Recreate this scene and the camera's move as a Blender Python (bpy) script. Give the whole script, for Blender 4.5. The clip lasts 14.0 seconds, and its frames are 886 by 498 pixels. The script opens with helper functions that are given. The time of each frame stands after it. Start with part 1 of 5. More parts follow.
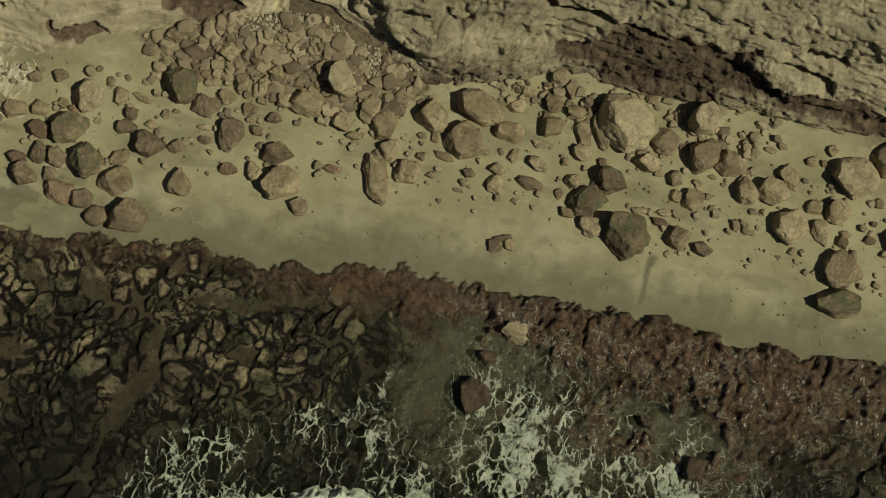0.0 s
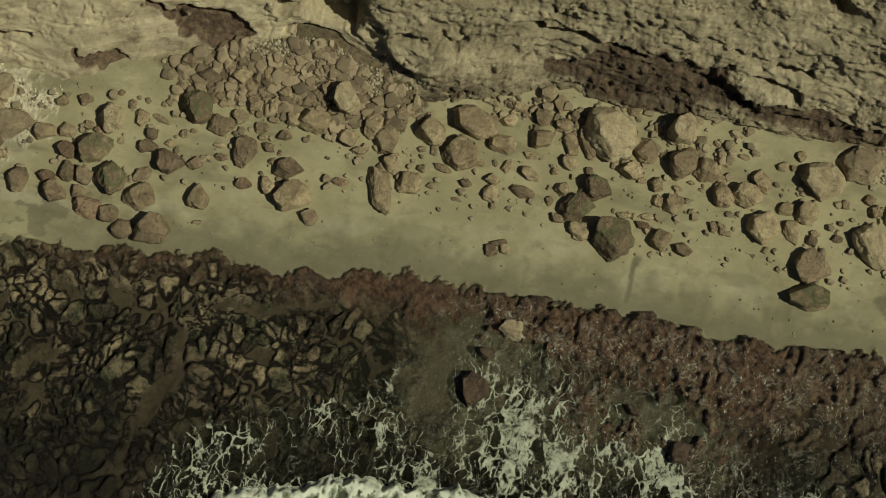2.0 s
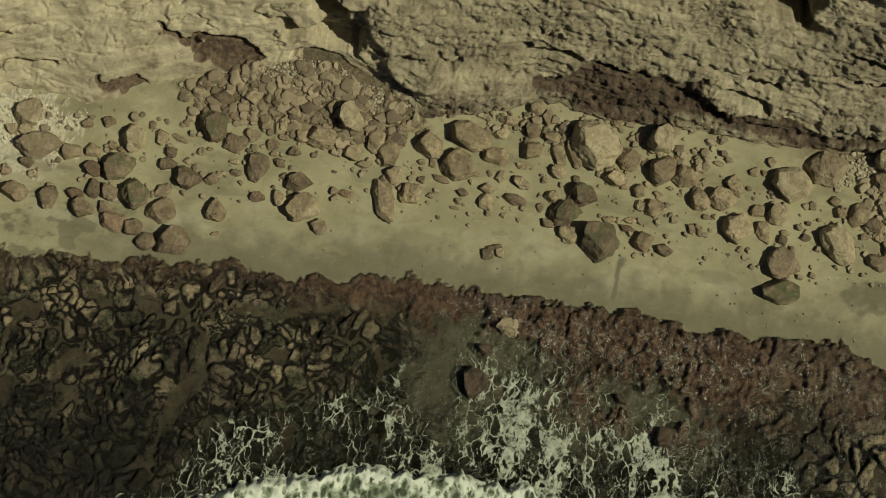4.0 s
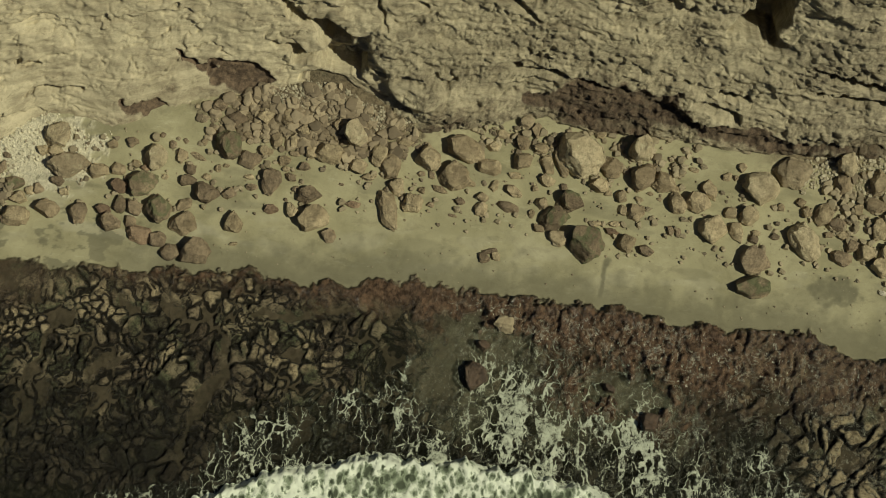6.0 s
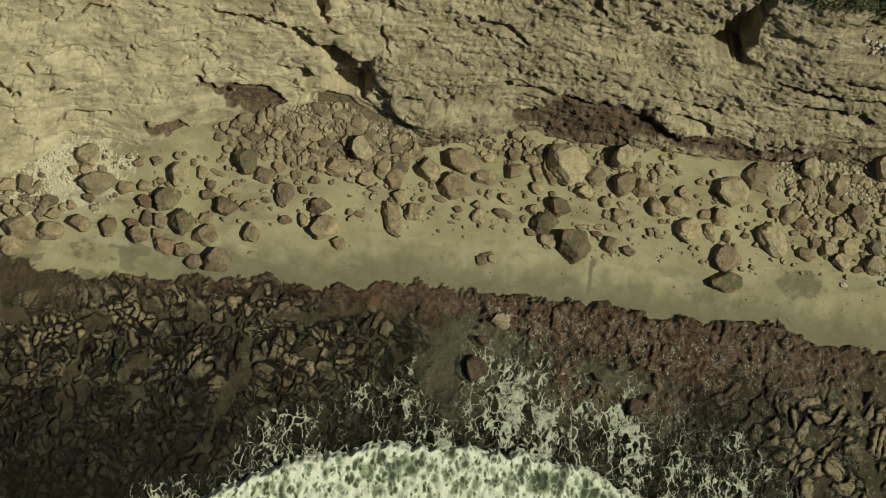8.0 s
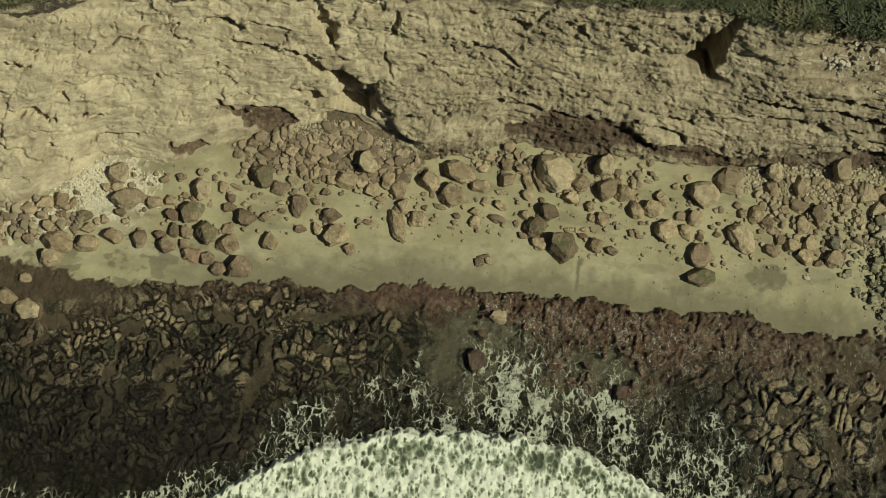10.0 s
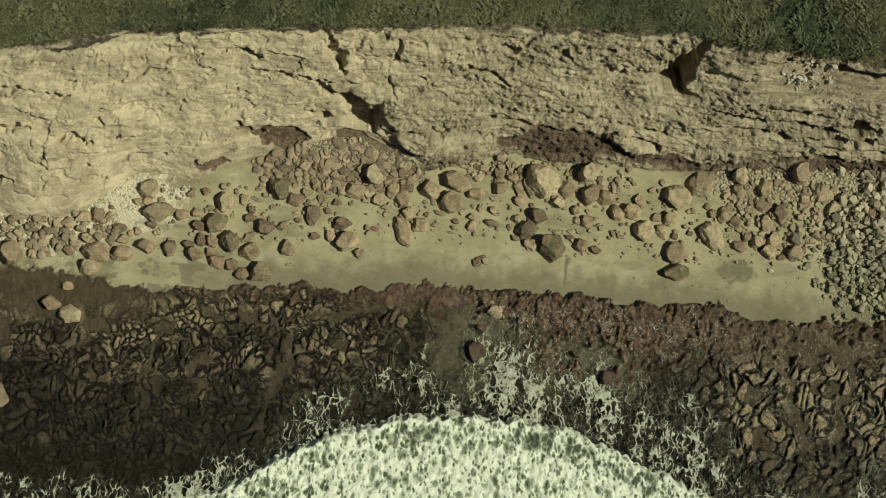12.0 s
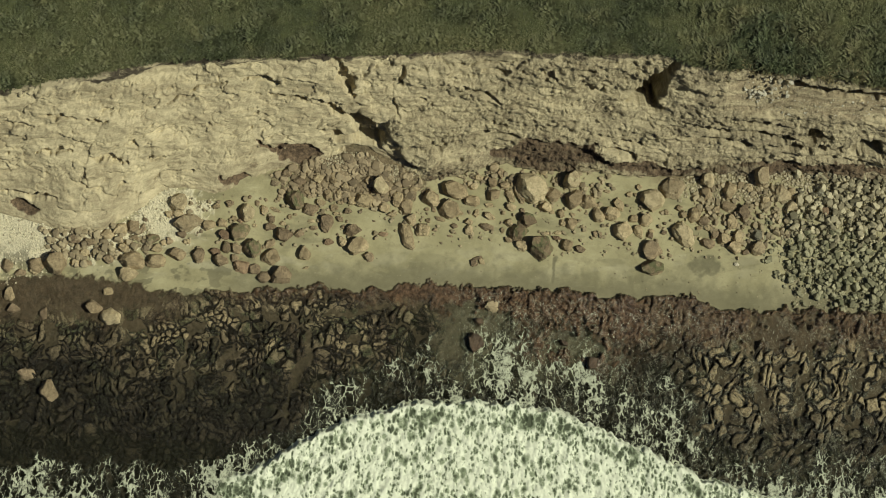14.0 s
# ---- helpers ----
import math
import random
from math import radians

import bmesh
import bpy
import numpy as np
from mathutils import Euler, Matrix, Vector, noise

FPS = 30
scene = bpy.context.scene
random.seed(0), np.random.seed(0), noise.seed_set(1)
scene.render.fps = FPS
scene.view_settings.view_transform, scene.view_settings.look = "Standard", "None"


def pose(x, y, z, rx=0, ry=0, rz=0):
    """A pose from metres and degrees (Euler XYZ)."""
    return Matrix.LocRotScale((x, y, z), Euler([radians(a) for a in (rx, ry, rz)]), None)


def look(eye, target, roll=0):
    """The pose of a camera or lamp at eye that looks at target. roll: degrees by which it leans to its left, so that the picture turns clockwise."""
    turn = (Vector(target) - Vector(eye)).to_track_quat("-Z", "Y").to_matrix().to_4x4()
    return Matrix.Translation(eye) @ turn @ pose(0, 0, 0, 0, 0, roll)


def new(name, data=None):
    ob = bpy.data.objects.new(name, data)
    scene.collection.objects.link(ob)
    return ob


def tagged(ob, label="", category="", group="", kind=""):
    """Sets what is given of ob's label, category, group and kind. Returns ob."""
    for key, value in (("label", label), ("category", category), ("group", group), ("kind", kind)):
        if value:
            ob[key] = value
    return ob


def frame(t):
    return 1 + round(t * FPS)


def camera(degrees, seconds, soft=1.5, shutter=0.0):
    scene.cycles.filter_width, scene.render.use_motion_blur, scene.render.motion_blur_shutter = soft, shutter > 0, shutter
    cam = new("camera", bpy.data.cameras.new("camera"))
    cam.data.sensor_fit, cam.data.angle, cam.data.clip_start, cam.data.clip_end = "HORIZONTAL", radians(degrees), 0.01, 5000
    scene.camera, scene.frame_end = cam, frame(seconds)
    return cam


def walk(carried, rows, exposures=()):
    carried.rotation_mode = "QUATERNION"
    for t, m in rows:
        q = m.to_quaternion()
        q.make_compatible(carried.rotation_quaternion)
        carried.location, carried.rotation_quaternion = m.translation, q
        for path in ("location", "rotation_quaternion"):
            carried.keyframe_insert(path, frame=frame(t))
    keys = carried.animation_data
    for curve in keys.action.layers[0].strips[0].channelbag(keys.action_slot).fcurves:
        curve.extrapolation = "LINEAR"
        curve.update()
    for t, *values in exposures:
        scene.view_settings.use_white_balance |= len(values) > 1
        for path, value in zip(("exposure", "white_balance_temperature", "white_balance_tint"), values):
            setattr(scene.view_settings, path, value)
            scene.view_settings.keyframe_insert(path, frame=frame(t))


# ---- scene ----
cam = camera(25, 14.0, soft=1.0)
walk(cam, [
    (0.0, pose(4.016, -22.300, 70.229, 16.821, 0.150, 9.485)),
    (0.5, pose(3.993, -22.723, 71.620, 16.852, 0.159, 9.220)),
    (1.0, pose(3.936, -23.128, 73.051, 16.857, 0.147, 8.944)),
    (1.5, pose(3.843, -23.515, 74.526, 16.838, 0.116, 8.657)),
    (2.0, pose(3.714, -23.884, 76.049, 16.795, 0.067, 8.361)),
    (2.5, pose(3.549, -24.236, 77.624, 16.729, -0.001, 8.056)),
    (3.0, pose(3.347, -24.570, 79.253, 16.643, -0.087, 7.742)),
    (3.5, pose(3.106, -24.888, 80.943, 16.536, -0.189, 7.421)),
    (4.0, pose(2.827, -25.191, 82.695, 16.411, -0.307, 7.092)),
    (4.5, pose(2.508, -25.477, 84.515, 16.267, -0.441, 6.756)),
    (5.0, pose(2.148, -25.748, 86.405, 16.108, -0.590, 6.415)),
    (5.5, pose(1.747, -26.005, 88.370, 15.933, -0.753, 6.068)),
    (6.0, pose(1.305, -26.247, 90.414, 15.743, -0.930, 5.717)),
    (6.5, pose(0.820, -26.475, 92.540, 15.541, -1.119, 5.362)),
    (7.0, pose(0.292, -26.689, 94.753, 15.327, -1.321, 5.004)),
    (7.5, pose(-0.281, -26.891, 97.056, 15.102, -1.534, 4.643)),
    (8.0, pose(-0.898, -27.080, 99.453, 14.867, -1.758, 4.281)),
    (8.5, pose(-1.561, -27.256, 101.948, 14.624, -1.992, 3.917)),
    (9.0, pose(-2.270, -27.421, 104.545, 14.374, -2.236, 3.553)),
    (9.5, pose(-3.026, -27.575, 107.247, 14.117, -2.488, 3.189)),
    (10.0, pose(-3.830, -27.717, 110.059, 13.855, -2.749, 2.826)),
    (10.5, pose(-4.682, -27.849, 112.985, 13.590, -3.017, 2.464)),
    (11.0, pose(-5.584, -27.971, 116.028, 13.322, -3.291, 2.103)),
    (11.5, pose(-6.536, -28.084, 119.192, 13.052, -3.572, 1.745)),
    (12.0, pose(-7.538, -28.187, 122.480, 12.781, -3.858, 1.389)),
    (12.5, pose(-8.592, -28.281, 125.898, 12.512, -4.148, 1.036)),
    (13.0, pose(-9.699, -28.367, 129.449, 12.243, -4.441, 0.687)),
    (13.5, pose(-10.858, -28.445, 133.136, 11.978, -4.738, 0.341)),
    (14.0, pose(-12.071, -28.516, 136.963, 11.717, -5.037, -0.000)),
], exposures=[(0.0, -0.64, 6700, 10), (3.0, -0.62, 6700, 10), (6.5, -0.42, 6650, 10), (8.0, -0.40, 6650, 10), (10.5, -0.27, 6550, 10), (14.0, -0.18, 6500, 10)])


# ---- daylight ----
SUN_TURN, SUN_HEIGHT = radians(-16), radians(50)   # from +x towards the sea, above the horizon
world = bpy.data.worlds.new("sky")
scene.world = world
world.use_nodes = True
wn = world.node_tree.nodes
sky = wn.new("ShaderNodeTexSky")
sky.sky_type, sky.sun_disc = "NISHITA", False
sky.sun_elevation, sky.sun_rotation = SUN_HEIGHT, radians(90) - SUN_TURN
wn["Background"].inputs["Strength"].default_value = 0.022
world.node_tree.links.new(sky.outputs["Color"], wn["Background"].inputs["Color"])
sun = new("sun", bpy.data.lights.new("sun", "SUN"))
sun.data.energy, sun.data.angle, sun.data.color = 4.3, radians(0.6), (0.985, 0.98, 0.785)
to_sun = Vector((math.cos(SUN_HEIGHT) * math.cos(SUN_TURN), math.cos(SUN_HEIGHT) * math.sin(SUN_TURN), math.sin(SUN_HEIGHT)))
sun.matrix_world = look(to_sun * 200, (0, 0, 0))


# ---- noise on arrays ----
rng = np.random.RandomState(7)
PERM = np.tile(rng.permutation(256), 3)
ANGLES = rng.rand(256) * 2 * np.pi
GX, GY = np.cos(ANGLES), np.sin(ANGLES)


def perlin(x, y, seed=0):
    x = np.asarray(x, float) + seed * 17.31
    y = np.asarray(y, float) + seed * 9.77
    xi, yi = np.floor(x).astype(int), np.floor(y).astype(int)
    xf, yf = x - xi, y - yi
    xi, yi = xi & 255, yi & 255
    u, v = xf ** 3 * (xf * (xf * 6 - 15) + 10), yf ** 3 * (yf * (yf * 6 - 15) + 10)

    def corner(dx, dy):
        h = PERM[PERM[(xi + dx) & 255] + ((yi + dy) & 255)]
        return GX[h] * (xf - dx) + GY[h] * (yf - dy)
    a, b, c, d = corner(0, 0), corner(1, 0), corner(0, 1), corner(1, 1)
    return 1.4 * ((a + u * (b - a)) * (1 - v) + (c + u * (d - c)) * v)


def fbm(x, y, octaves=4, seed=0, gain=0.5):
    total, amp = 0.0, 1.0
    for i in range(octaves):
        total = total + amp * perlin(x * 2 ** i, y * 2 ** i, seed + i * 3)
        amp *= gain
    return total


def ridged(x, y, octaves=4, seed=0):
    total, amp = 0.0, 1.0
    for i in range(octaves):
        total = total + amp * (1 - 2 * np.abs(perlin(x * 2 ** i, y * 2 ** i, seed + i * 5)))
        amp *= 0.5
    return total


def cells(x, y, seed=0):
    """Distances to the nearest and second nearest cell points, and a number of the nearest cell."""
    xi, yi = np.floor(x).astype(int), np.floor(y).astype(int)
    f1, f2, which = np.full(x.shape, 9.0), np.full(x.shape, 9.0), np.zeros(x.shape)
    for dx in (-1, 0, 1):
        for dy in (-1, 0, 1):
            cx, cy = xi + dx, yi + dy
            h = PERM[PERM[(cx + seed * 13) & 255] + (cy & 255)]
            px, py = cx + 0.1 + 0.8 * PERM[h + 3] / 255, cy + 0.1 + 0.8 * PERM[h + 101] / 255
            d = np.hypot(x - px, y - py)
            near = d < f1
            f2 = np.where(near, f1, np.minimum(f2, d))
            which = np.where(near, h / 255.0, which)
            f1 = np.where(near, d, f1)
    return f1, f2, which


def step(a, b, x):
    t = np.clip((x - a) / (b - a), 0, 1)
    return t * t * (3 - 2 * t)


def grid_object(name, x, y, z, material, flip=False, **attributes):
    """One mesh from three arrays of rows and columns, with float attributes for its material."""
    n, m = x.shape
    me = bpy.data.meshes.new(name)
    me.vertices.add(n * m)
    me.vertices.foreach_set("co", np.stack([x, y, z], -1).astype(np.float32).ravel())
    i = np.arange(n * m).reshape(n, m)
    quads = np.stack([i[:-1, :-1], i[:-1, 1:], i[1:, 1:], i[1:, :-1]], -1).reshape(-1, 4)
    if flip:
        quads = quads[:, ::-1]
    me.loops.add(quads.size)
    me.loops.foreach_set("vertex_index", quads.astype(np.int32).ravel())
    me.polygons.add(len(quads))
    me.polygons.foreach_set("loop_start", np.arange(0, quads.size, 4, dtype=np.int32))
    me.polygons.foreach_set("loop_total", np.full(len(quads), 4, dtype=np.int32))
    me.polygons.foreach_set("use_smooth", np.ones(len(quads), dtype=bool))
    me.update(calc_edges=True)
    for key, values in attributes.items():
        at = me.attributes.new(key, "FLOAT", "POINT")
        at.data.foreach_set("value", np.broadcast_to(values, x.shape).astype(np.float32).ravel())
    me.materials.append(material)
    return new(name, me)


# ---- materials ----
class Nodes:
    """Short names for the nodes of one material."""

    def __init__(self, name):
        self.material = bpy.data.materials.new(name)
        self.material.use_nodes = True
        self.tree = self.material.node_tree
        self.nodes, self.links = self.tree.nodes, self.tree.links
        self.shader = self.nodes["Principled BSDF"]
        self.out = self.nodes["Material Output"]
        self.place = self.nodes.new("ShaderNodeTexCoord").outputs["Object"]

    def set(self, socket, value):
        if hasattr(value, "is_output"):
            self.links.new(value, socket)
        else:
            socket.default_value = value

    def shift(self, amount):
        """The place, moved by a number of the object's own."""
        info = self.nodes.new("ShaderNodeObjectInfo")
        m = self.nodes.new("ShaderNodeVectorMath")
        m.operation = "MULTIPLY_ADD"
        self.links.new(info.outputs["Random"], m.inputs[0])
        m.inputs[1].default_value = (amount, amount * 0.7, amount * 1.3)
        self.links.new(self.place, m.inputs[2])
        self.place = m.outputs[0]
        return info.outputs["Random"]

    def stretch(self, x, y, z):
        m = self.nodes.new("ShaderNodeVectorMath")
        m.operation = "MULTIPLY"
        self.links.new(self.place, m.inputs[0])
        m.inputs[1].default_value = (x, y, z)
        return m.outputs[0]

    def noise(self, scale, detail=6, rough=0.6, distort=0.0, at=None):
        n = self.nodes.new("ShaderNodeTexNoise")
        self.links.new(at or self.place, n.inputs["Vector"])
        n.inputs["Scale"].default_value, n.inputs["Detail"].default_value = scale, detail
        n.inputs["Roughness"].default_value, n.inputs["Distortion"].default_value = rough, distort
        return n.outputs["Fac"]

    def voronoi(self, scale, feature="F1", at=None, out="Distance"):
        n = self.nodes.new("ShaderNodeTexVoronoi")
        n.feature = feature
        self.links.new(at or self.place, n.inputs["Vector"])
        n.inputs["Scale"].default_value = scale
        return n.outputs[out]

    def bend(self, scale, amount, sx=1.0, sy=1.0):
        """The place, bent by a noise."""
        w = self.nodes.new("ShaderNodeTexNoise")
        self.links.new(self.place, w.inputs["Vector"])
        w.inputs["Scale"].default_value, w.inputs["Detail"].default_value = scale, 5
        m = self.nodes.new("ShaderNodeVectorMath")
        m.operation = "MULTIPLY_ADD"
        self.links.new(w.outputs["Color"], m.inputs[0])
        m.inputs[1].default_value = (amount, amount, 0)
        self.links.new(self.stretch(sx, sy, 1.0), m.inputs[2])
        return m.outputs[0]

    def attribute(self, name):
        n = self.nodes.new("ShaderNodeAttribute")
        n.attribute_name = name
        return n.outputs["Fac"]

    def ramp(self, value, low, high, to_low=0.0, to_high=1.0):
        n = self.nodes.new("ShaderNodeMapRange")
        n.interpolation_type = "SMOOTHSTEP"
        self.set(n.inputs["Value"], value)
        n.inputs["From Min"].default_value, n.inputs["From Max"].default_value = low, high
        n.inputs["To Min"].default_value, n.inputs["To Max"].default_value = to_low, to_high
        return n.outputs["Result"]

    def math(self, kind, a, b=0.5):
        n = self.nodes.new("ShaderNodeMath")
        n.operation = kind
        self.set(n.inputs[0], a)
        self.set(n.inputs[1], b)
        return n.outputs[0]

    def mix(self, factor, a, b, kind="MIX"):
        n = self.nodes.new("ShaderNodeMix")
        n.data_type, n.blend_type = "RGBA", kind
        self.set(n.inputs[0], factor)
        for socket, c in ((n.inputs[6], a), (n.inputs[7], b)):
            self.set(socket, c if hasattr(c, "is_output") else (*c, 1))
        return n.outputs[2]

    def finish(self, colour, rough, height=None, strength=0.5, depth=0.05):
        s = self.shader
        self.set(s.inputs["Base Color"], colour)
        self.set(s.inputs["Roughness"], rough)
        if height is not None:
            b = self.nodes.new("ShaderNodeBump")
            b.inputs["Strength"].default_value, b.inputs["Distance"].default_value = strength, depth
            self.links.new(height, b.inputs["Height"])
            self.links.new(b.outputs["Normal"], s.inputs["Normal"])
        return self.material


def rock_material(name, low, high, moss=0.0, rough=0.9, moss_colour=(0.12, 0.14, 0.06)):
    n = Nodes(name)
    own = n.shift(37.0)
    big, fine = n.noise(1.3, 6, 0.65), n.noise(6.0, 8, 0.75)
    c = n.mix(n.ramp(big, 0.3, 0.7), low, high)
    c = n.mix(n.ramp(fine, 0.42, 0.68, 0.0, 0.6), c, tuple(0.52 * v for v in low))
    c = n.mix(n.ramp(n.noise(3.0, 6, 0.65, 0.8), 0.58, 0.7, 0.0, 0.5), c, tuple(0.5 * v + 0.01 for v in low))
    c = n.mix(n.ramp(n.noise(2.0, 8, 0.7, 0.5), 0.56, 0.66, 0.0, 0.55), c, tuple(min(0.7, 1.35 * v) for v in high))
    bright = n.mix(own, (0.74, 0.685, 0.645), (1.2, 1.16, 1.09))
    c = n.mix(1.0, c, bright, "MULTIPLY")
    if moss:
        c = n.mix(n.ramp(n.noise(1.0, 7, 0.7, 1.0), 0.47, 0.58, 0.0, 0.75), c, moss_colour)
    h = n.math("ADD", n.noise(3.0, 9, 0.72), n.math("MULTIPLY", n.noise(11.0, 6, 0.7), 0.3))
    return n.finish(c, rough, h, 1.0, 0.2)


ROCK = {
    "t": rock_material("tan_stone", (0.315, 0.255, 0.155), (0.53, 0.445, 0.285)),
    "l": rock_material("pale_stone", (0.42, 0.355, 0.225), (0.58, 0.505, 0.335)),
    "d": rock_material("dark_stone", (0.20, 0.156, 0.10), (0.37, 0.295, 0.19), rough=0.75),
    "p": rock_material("reddish_stone", (0.26, 0.185, 0.12), (0.37, 0.275, 0.18)),
    "g": rock_material("algae_stone", (0.21, 0.165, 0.105), (0.36, 0.29, 0.185), moss=0.9),
    "y": rock_material("grey_stone", (0.17, 0.17, 0.125), (0.31, 0.30, 0.225)),
    "r": rock_material("wet_reef_stone", (0.06, 0.042, 0.028), (0.17, 0.12, 0.078), rough=0.45),
    "w": rock_material("white_stone", (0.50, 0.47, 0.37), (0.62, 0.59, 0.48)),
}


def ground_material():
    n = Nodes("sand_and_reef")
    reef, rise, tint, wet = n.attribute("reef"), n.attribute("rise"), n.attribute("tint"), n.attribute("wet")
    cloudy, grain = n.noise(0.35, 4, 0.55), n.noise(40.0, 4, 0.6)
    sand = n.mix(n.ramp(cloudy, 0.3, 0.7), (0.30, 0.276, 0.158), (0.43, 0.395, 0.238))
    sand = n.mix(n.ramp(n.noise(1.6, 7, 0.7, 0.6), 0.45, 0.75, 0.0, 0.35), sand, (0.16, 0.14, 0.08))
    sand = n.mix(n.ramp(grain, 0.4, 0.8, 0.0, 0.4), sand, (0.19, 0.165, 0.1))
    sand = n.mix(n.ramp(n.noise(0.9, 9, 0.75, 0.4, n.stretch(0.7, 1.3, 1.0)), 0.54, 0.62, 0.0, 0.28), sand, (0.17, 0.15, 0.088))
    sand = n.mix(n.ramp(n.noise(22.0, 3, 0.6), 0.66, 0.72, 0.0, 0.6), sand, (0.10, 0.085, 0.052))
    sand = n.mix(n.ramp(n.noise(2.4, 8, 0.78, at=n.stretch(0.5, 1.4, 1.0)), 0.54, 0.70, 0.0, 0.4), sand, (0.53, 0.50, 0.34))
    sand = n.mix(n.ramp(wet, 0.0, 1.0, 0.0, 0.9), sand, (0.074, 0.06, 0.035))
    tone, deep, fine = n.attribute("tone"), n.attribute("deep"), n.noise(6.5, 8, 0.78)
    dull = n.mix(n.ramp(n.noise(0.45, 5, 0.6), 0.42, 0.6), (0.135, 0.103, 0.067), (0.105, 0.115, 0.06))
    rock = n.mix(n.ramp(n.math("ADD", n.math("MULTIPLY", fine, 2.2), n.math("MULTIPLY", tone, 0.4)), 1.0, 1.45), (0.026, 0.021, 0.013), dull)
    rock = n.mix(n.ramp(n.math("ADD", tone, n.noise(9.0, 6, 0.75)), 0.98, 1.3, 0.0, 0.75), rock, (0.27, 0.22, 0.135))
    rock = n.mix(n.ramp(n.noise(15.0, 4, 0.7), 0.60, 0.68, 0.0, 0.7), rock, (0.30, 0.27, 0.175))
    ochre = n.mix(n.ramp(n.noise(5.0, 7, 0.75), 0.36, 0.60), (0.13, 0.10, 0.058), (0.45, 0.37, 0.22))
    rock = n.mix(n.ramp(n.noise(6.0, 9, 0.8), 0.47, 0.60, 0.0, 0.75), rock, (0.02, 0.016, 0.01))
    rock = n.mix(tint, rock, ochre)
    rock = n.mix(n.math("MULTIPLY", deep, 0.78), rock, (0.014, 0.013, 0.009))
    weed = n.mix(n.ramp(n.noise(4.0, 8, 0.78, at=n.stretch(1.0, 0.6, 1.0)), 0.36, 0.64), (0.042, 0.026, 0.015), (0.18, 0.112, 0.066))
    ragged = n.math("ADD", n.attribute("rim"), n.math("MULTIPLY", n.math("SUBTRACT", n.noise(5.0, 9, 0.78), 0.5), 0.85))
    silt = n.mix(n.ramp(reef, 0.5, 1.0, 0.0, 0.7), sand, n.mix(n.ramp(n.noise(1.2, 8, 0.72), 0.4, 0.62), (0.05, 0.039, 0.023), (0.105, 0.082, 0.05)))
    silt = n.mix(n.math("MULTIPLY", deep, 0.55), silt, (0.026, 0.024, 0.014))
    c = n.mix(n.ramp(rise, 0.03, 0.2), silt, rock)
    # near-black rims: weed and the shade of undercut edges, painted together
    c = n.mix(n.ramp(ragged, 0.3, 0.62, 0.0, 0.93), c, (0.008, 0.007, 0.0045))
    c = n.mix(n.attribute("mat"), c, weed)
    soil = n.mix(n.ramp(n.noise(6.0, 8, 0.75), 0.35, 0.65), (0.12, 0.092, 0.056), (0.27, 0.215, 0.132))
    c = n.mix(n.attribute("earth"), c, soil)
    chips = n.mix(n.ramp(n.noise(7.0, 8, 0.75), 0.35, 0.65), (0.58, 0.53, 0.365), (0.80, 0.74, 0.54))
    c = n.mix(n.attribute("chalk"), c, chips)
    c = n.mix(n.math("MULTIPLY", n.attribute("pale"), 0.35), c, (0.52, 0.49, 0.37))
    string = n.math("ABSOLUTE", n.math("SUBTRACT", n.noise(1.3, 6, 0.68, 0.6), 0.5), 0.0)
    froth = n.math("MULTIPLY", n.ramp(string, 0.008, 0.024, 1.0, 0.0), n.ramp(n.noise(0.8, 6, 0.7), 0.44, 0.58))
    # sun glints on the wet weed, painted as pale strokes beside the foam strings
    froth = n.math("MAXIMUM", n.math("MULTIPLY", froth, 0.45), n.math("MULTIPLY", n.ramp(n.noise(5.5, 5, 0.65, at=n.stretch(1.5, 0.7, 1.0)), 0.60, 0.64), n.ramp(n.noise(0.7, 4, 0.6), 0.40, 0.56)))
    c = n.mix(n.math("MULTIPLY", froth, n.attribute("froth")), c, (0.50, 0.50, 0.38))
    n.set(n.shader.inputs["Specular IOR Level"], n.ramp(n.attribute("mat"), 0.0, 1.0, 0.2, 0.6))
    c = n.mix(n.ramp(n.attribute("damp_shade"), 0.1, 1.0, 0.0, 0.7), c, (0.10, 0.095, 0.062))
    h = n.math("MULTIPLY", n.noise(5.0, 9, 0.75), n.ramp(n.math("ADD", n.math("ADD", reef, n.attribute("earth")), n.attribute("chalk")), 0.0, 1.0, 0.04, 1.0))
    h = n.math("ADD", h, n.math("MULTIPLY", n.math("MULTIPLY", n.noise(13.0, 6, 0.75), reef), 0.45))
    rough = n.math("SUBTRACT", n.ramp(reef, 0.0, 1.0, 0.85, 0.36), n.math("MULTIPLY", n.attribute("mat"), 0.2))
    return n.finish(c, rough, h, 1.0, 0.16)


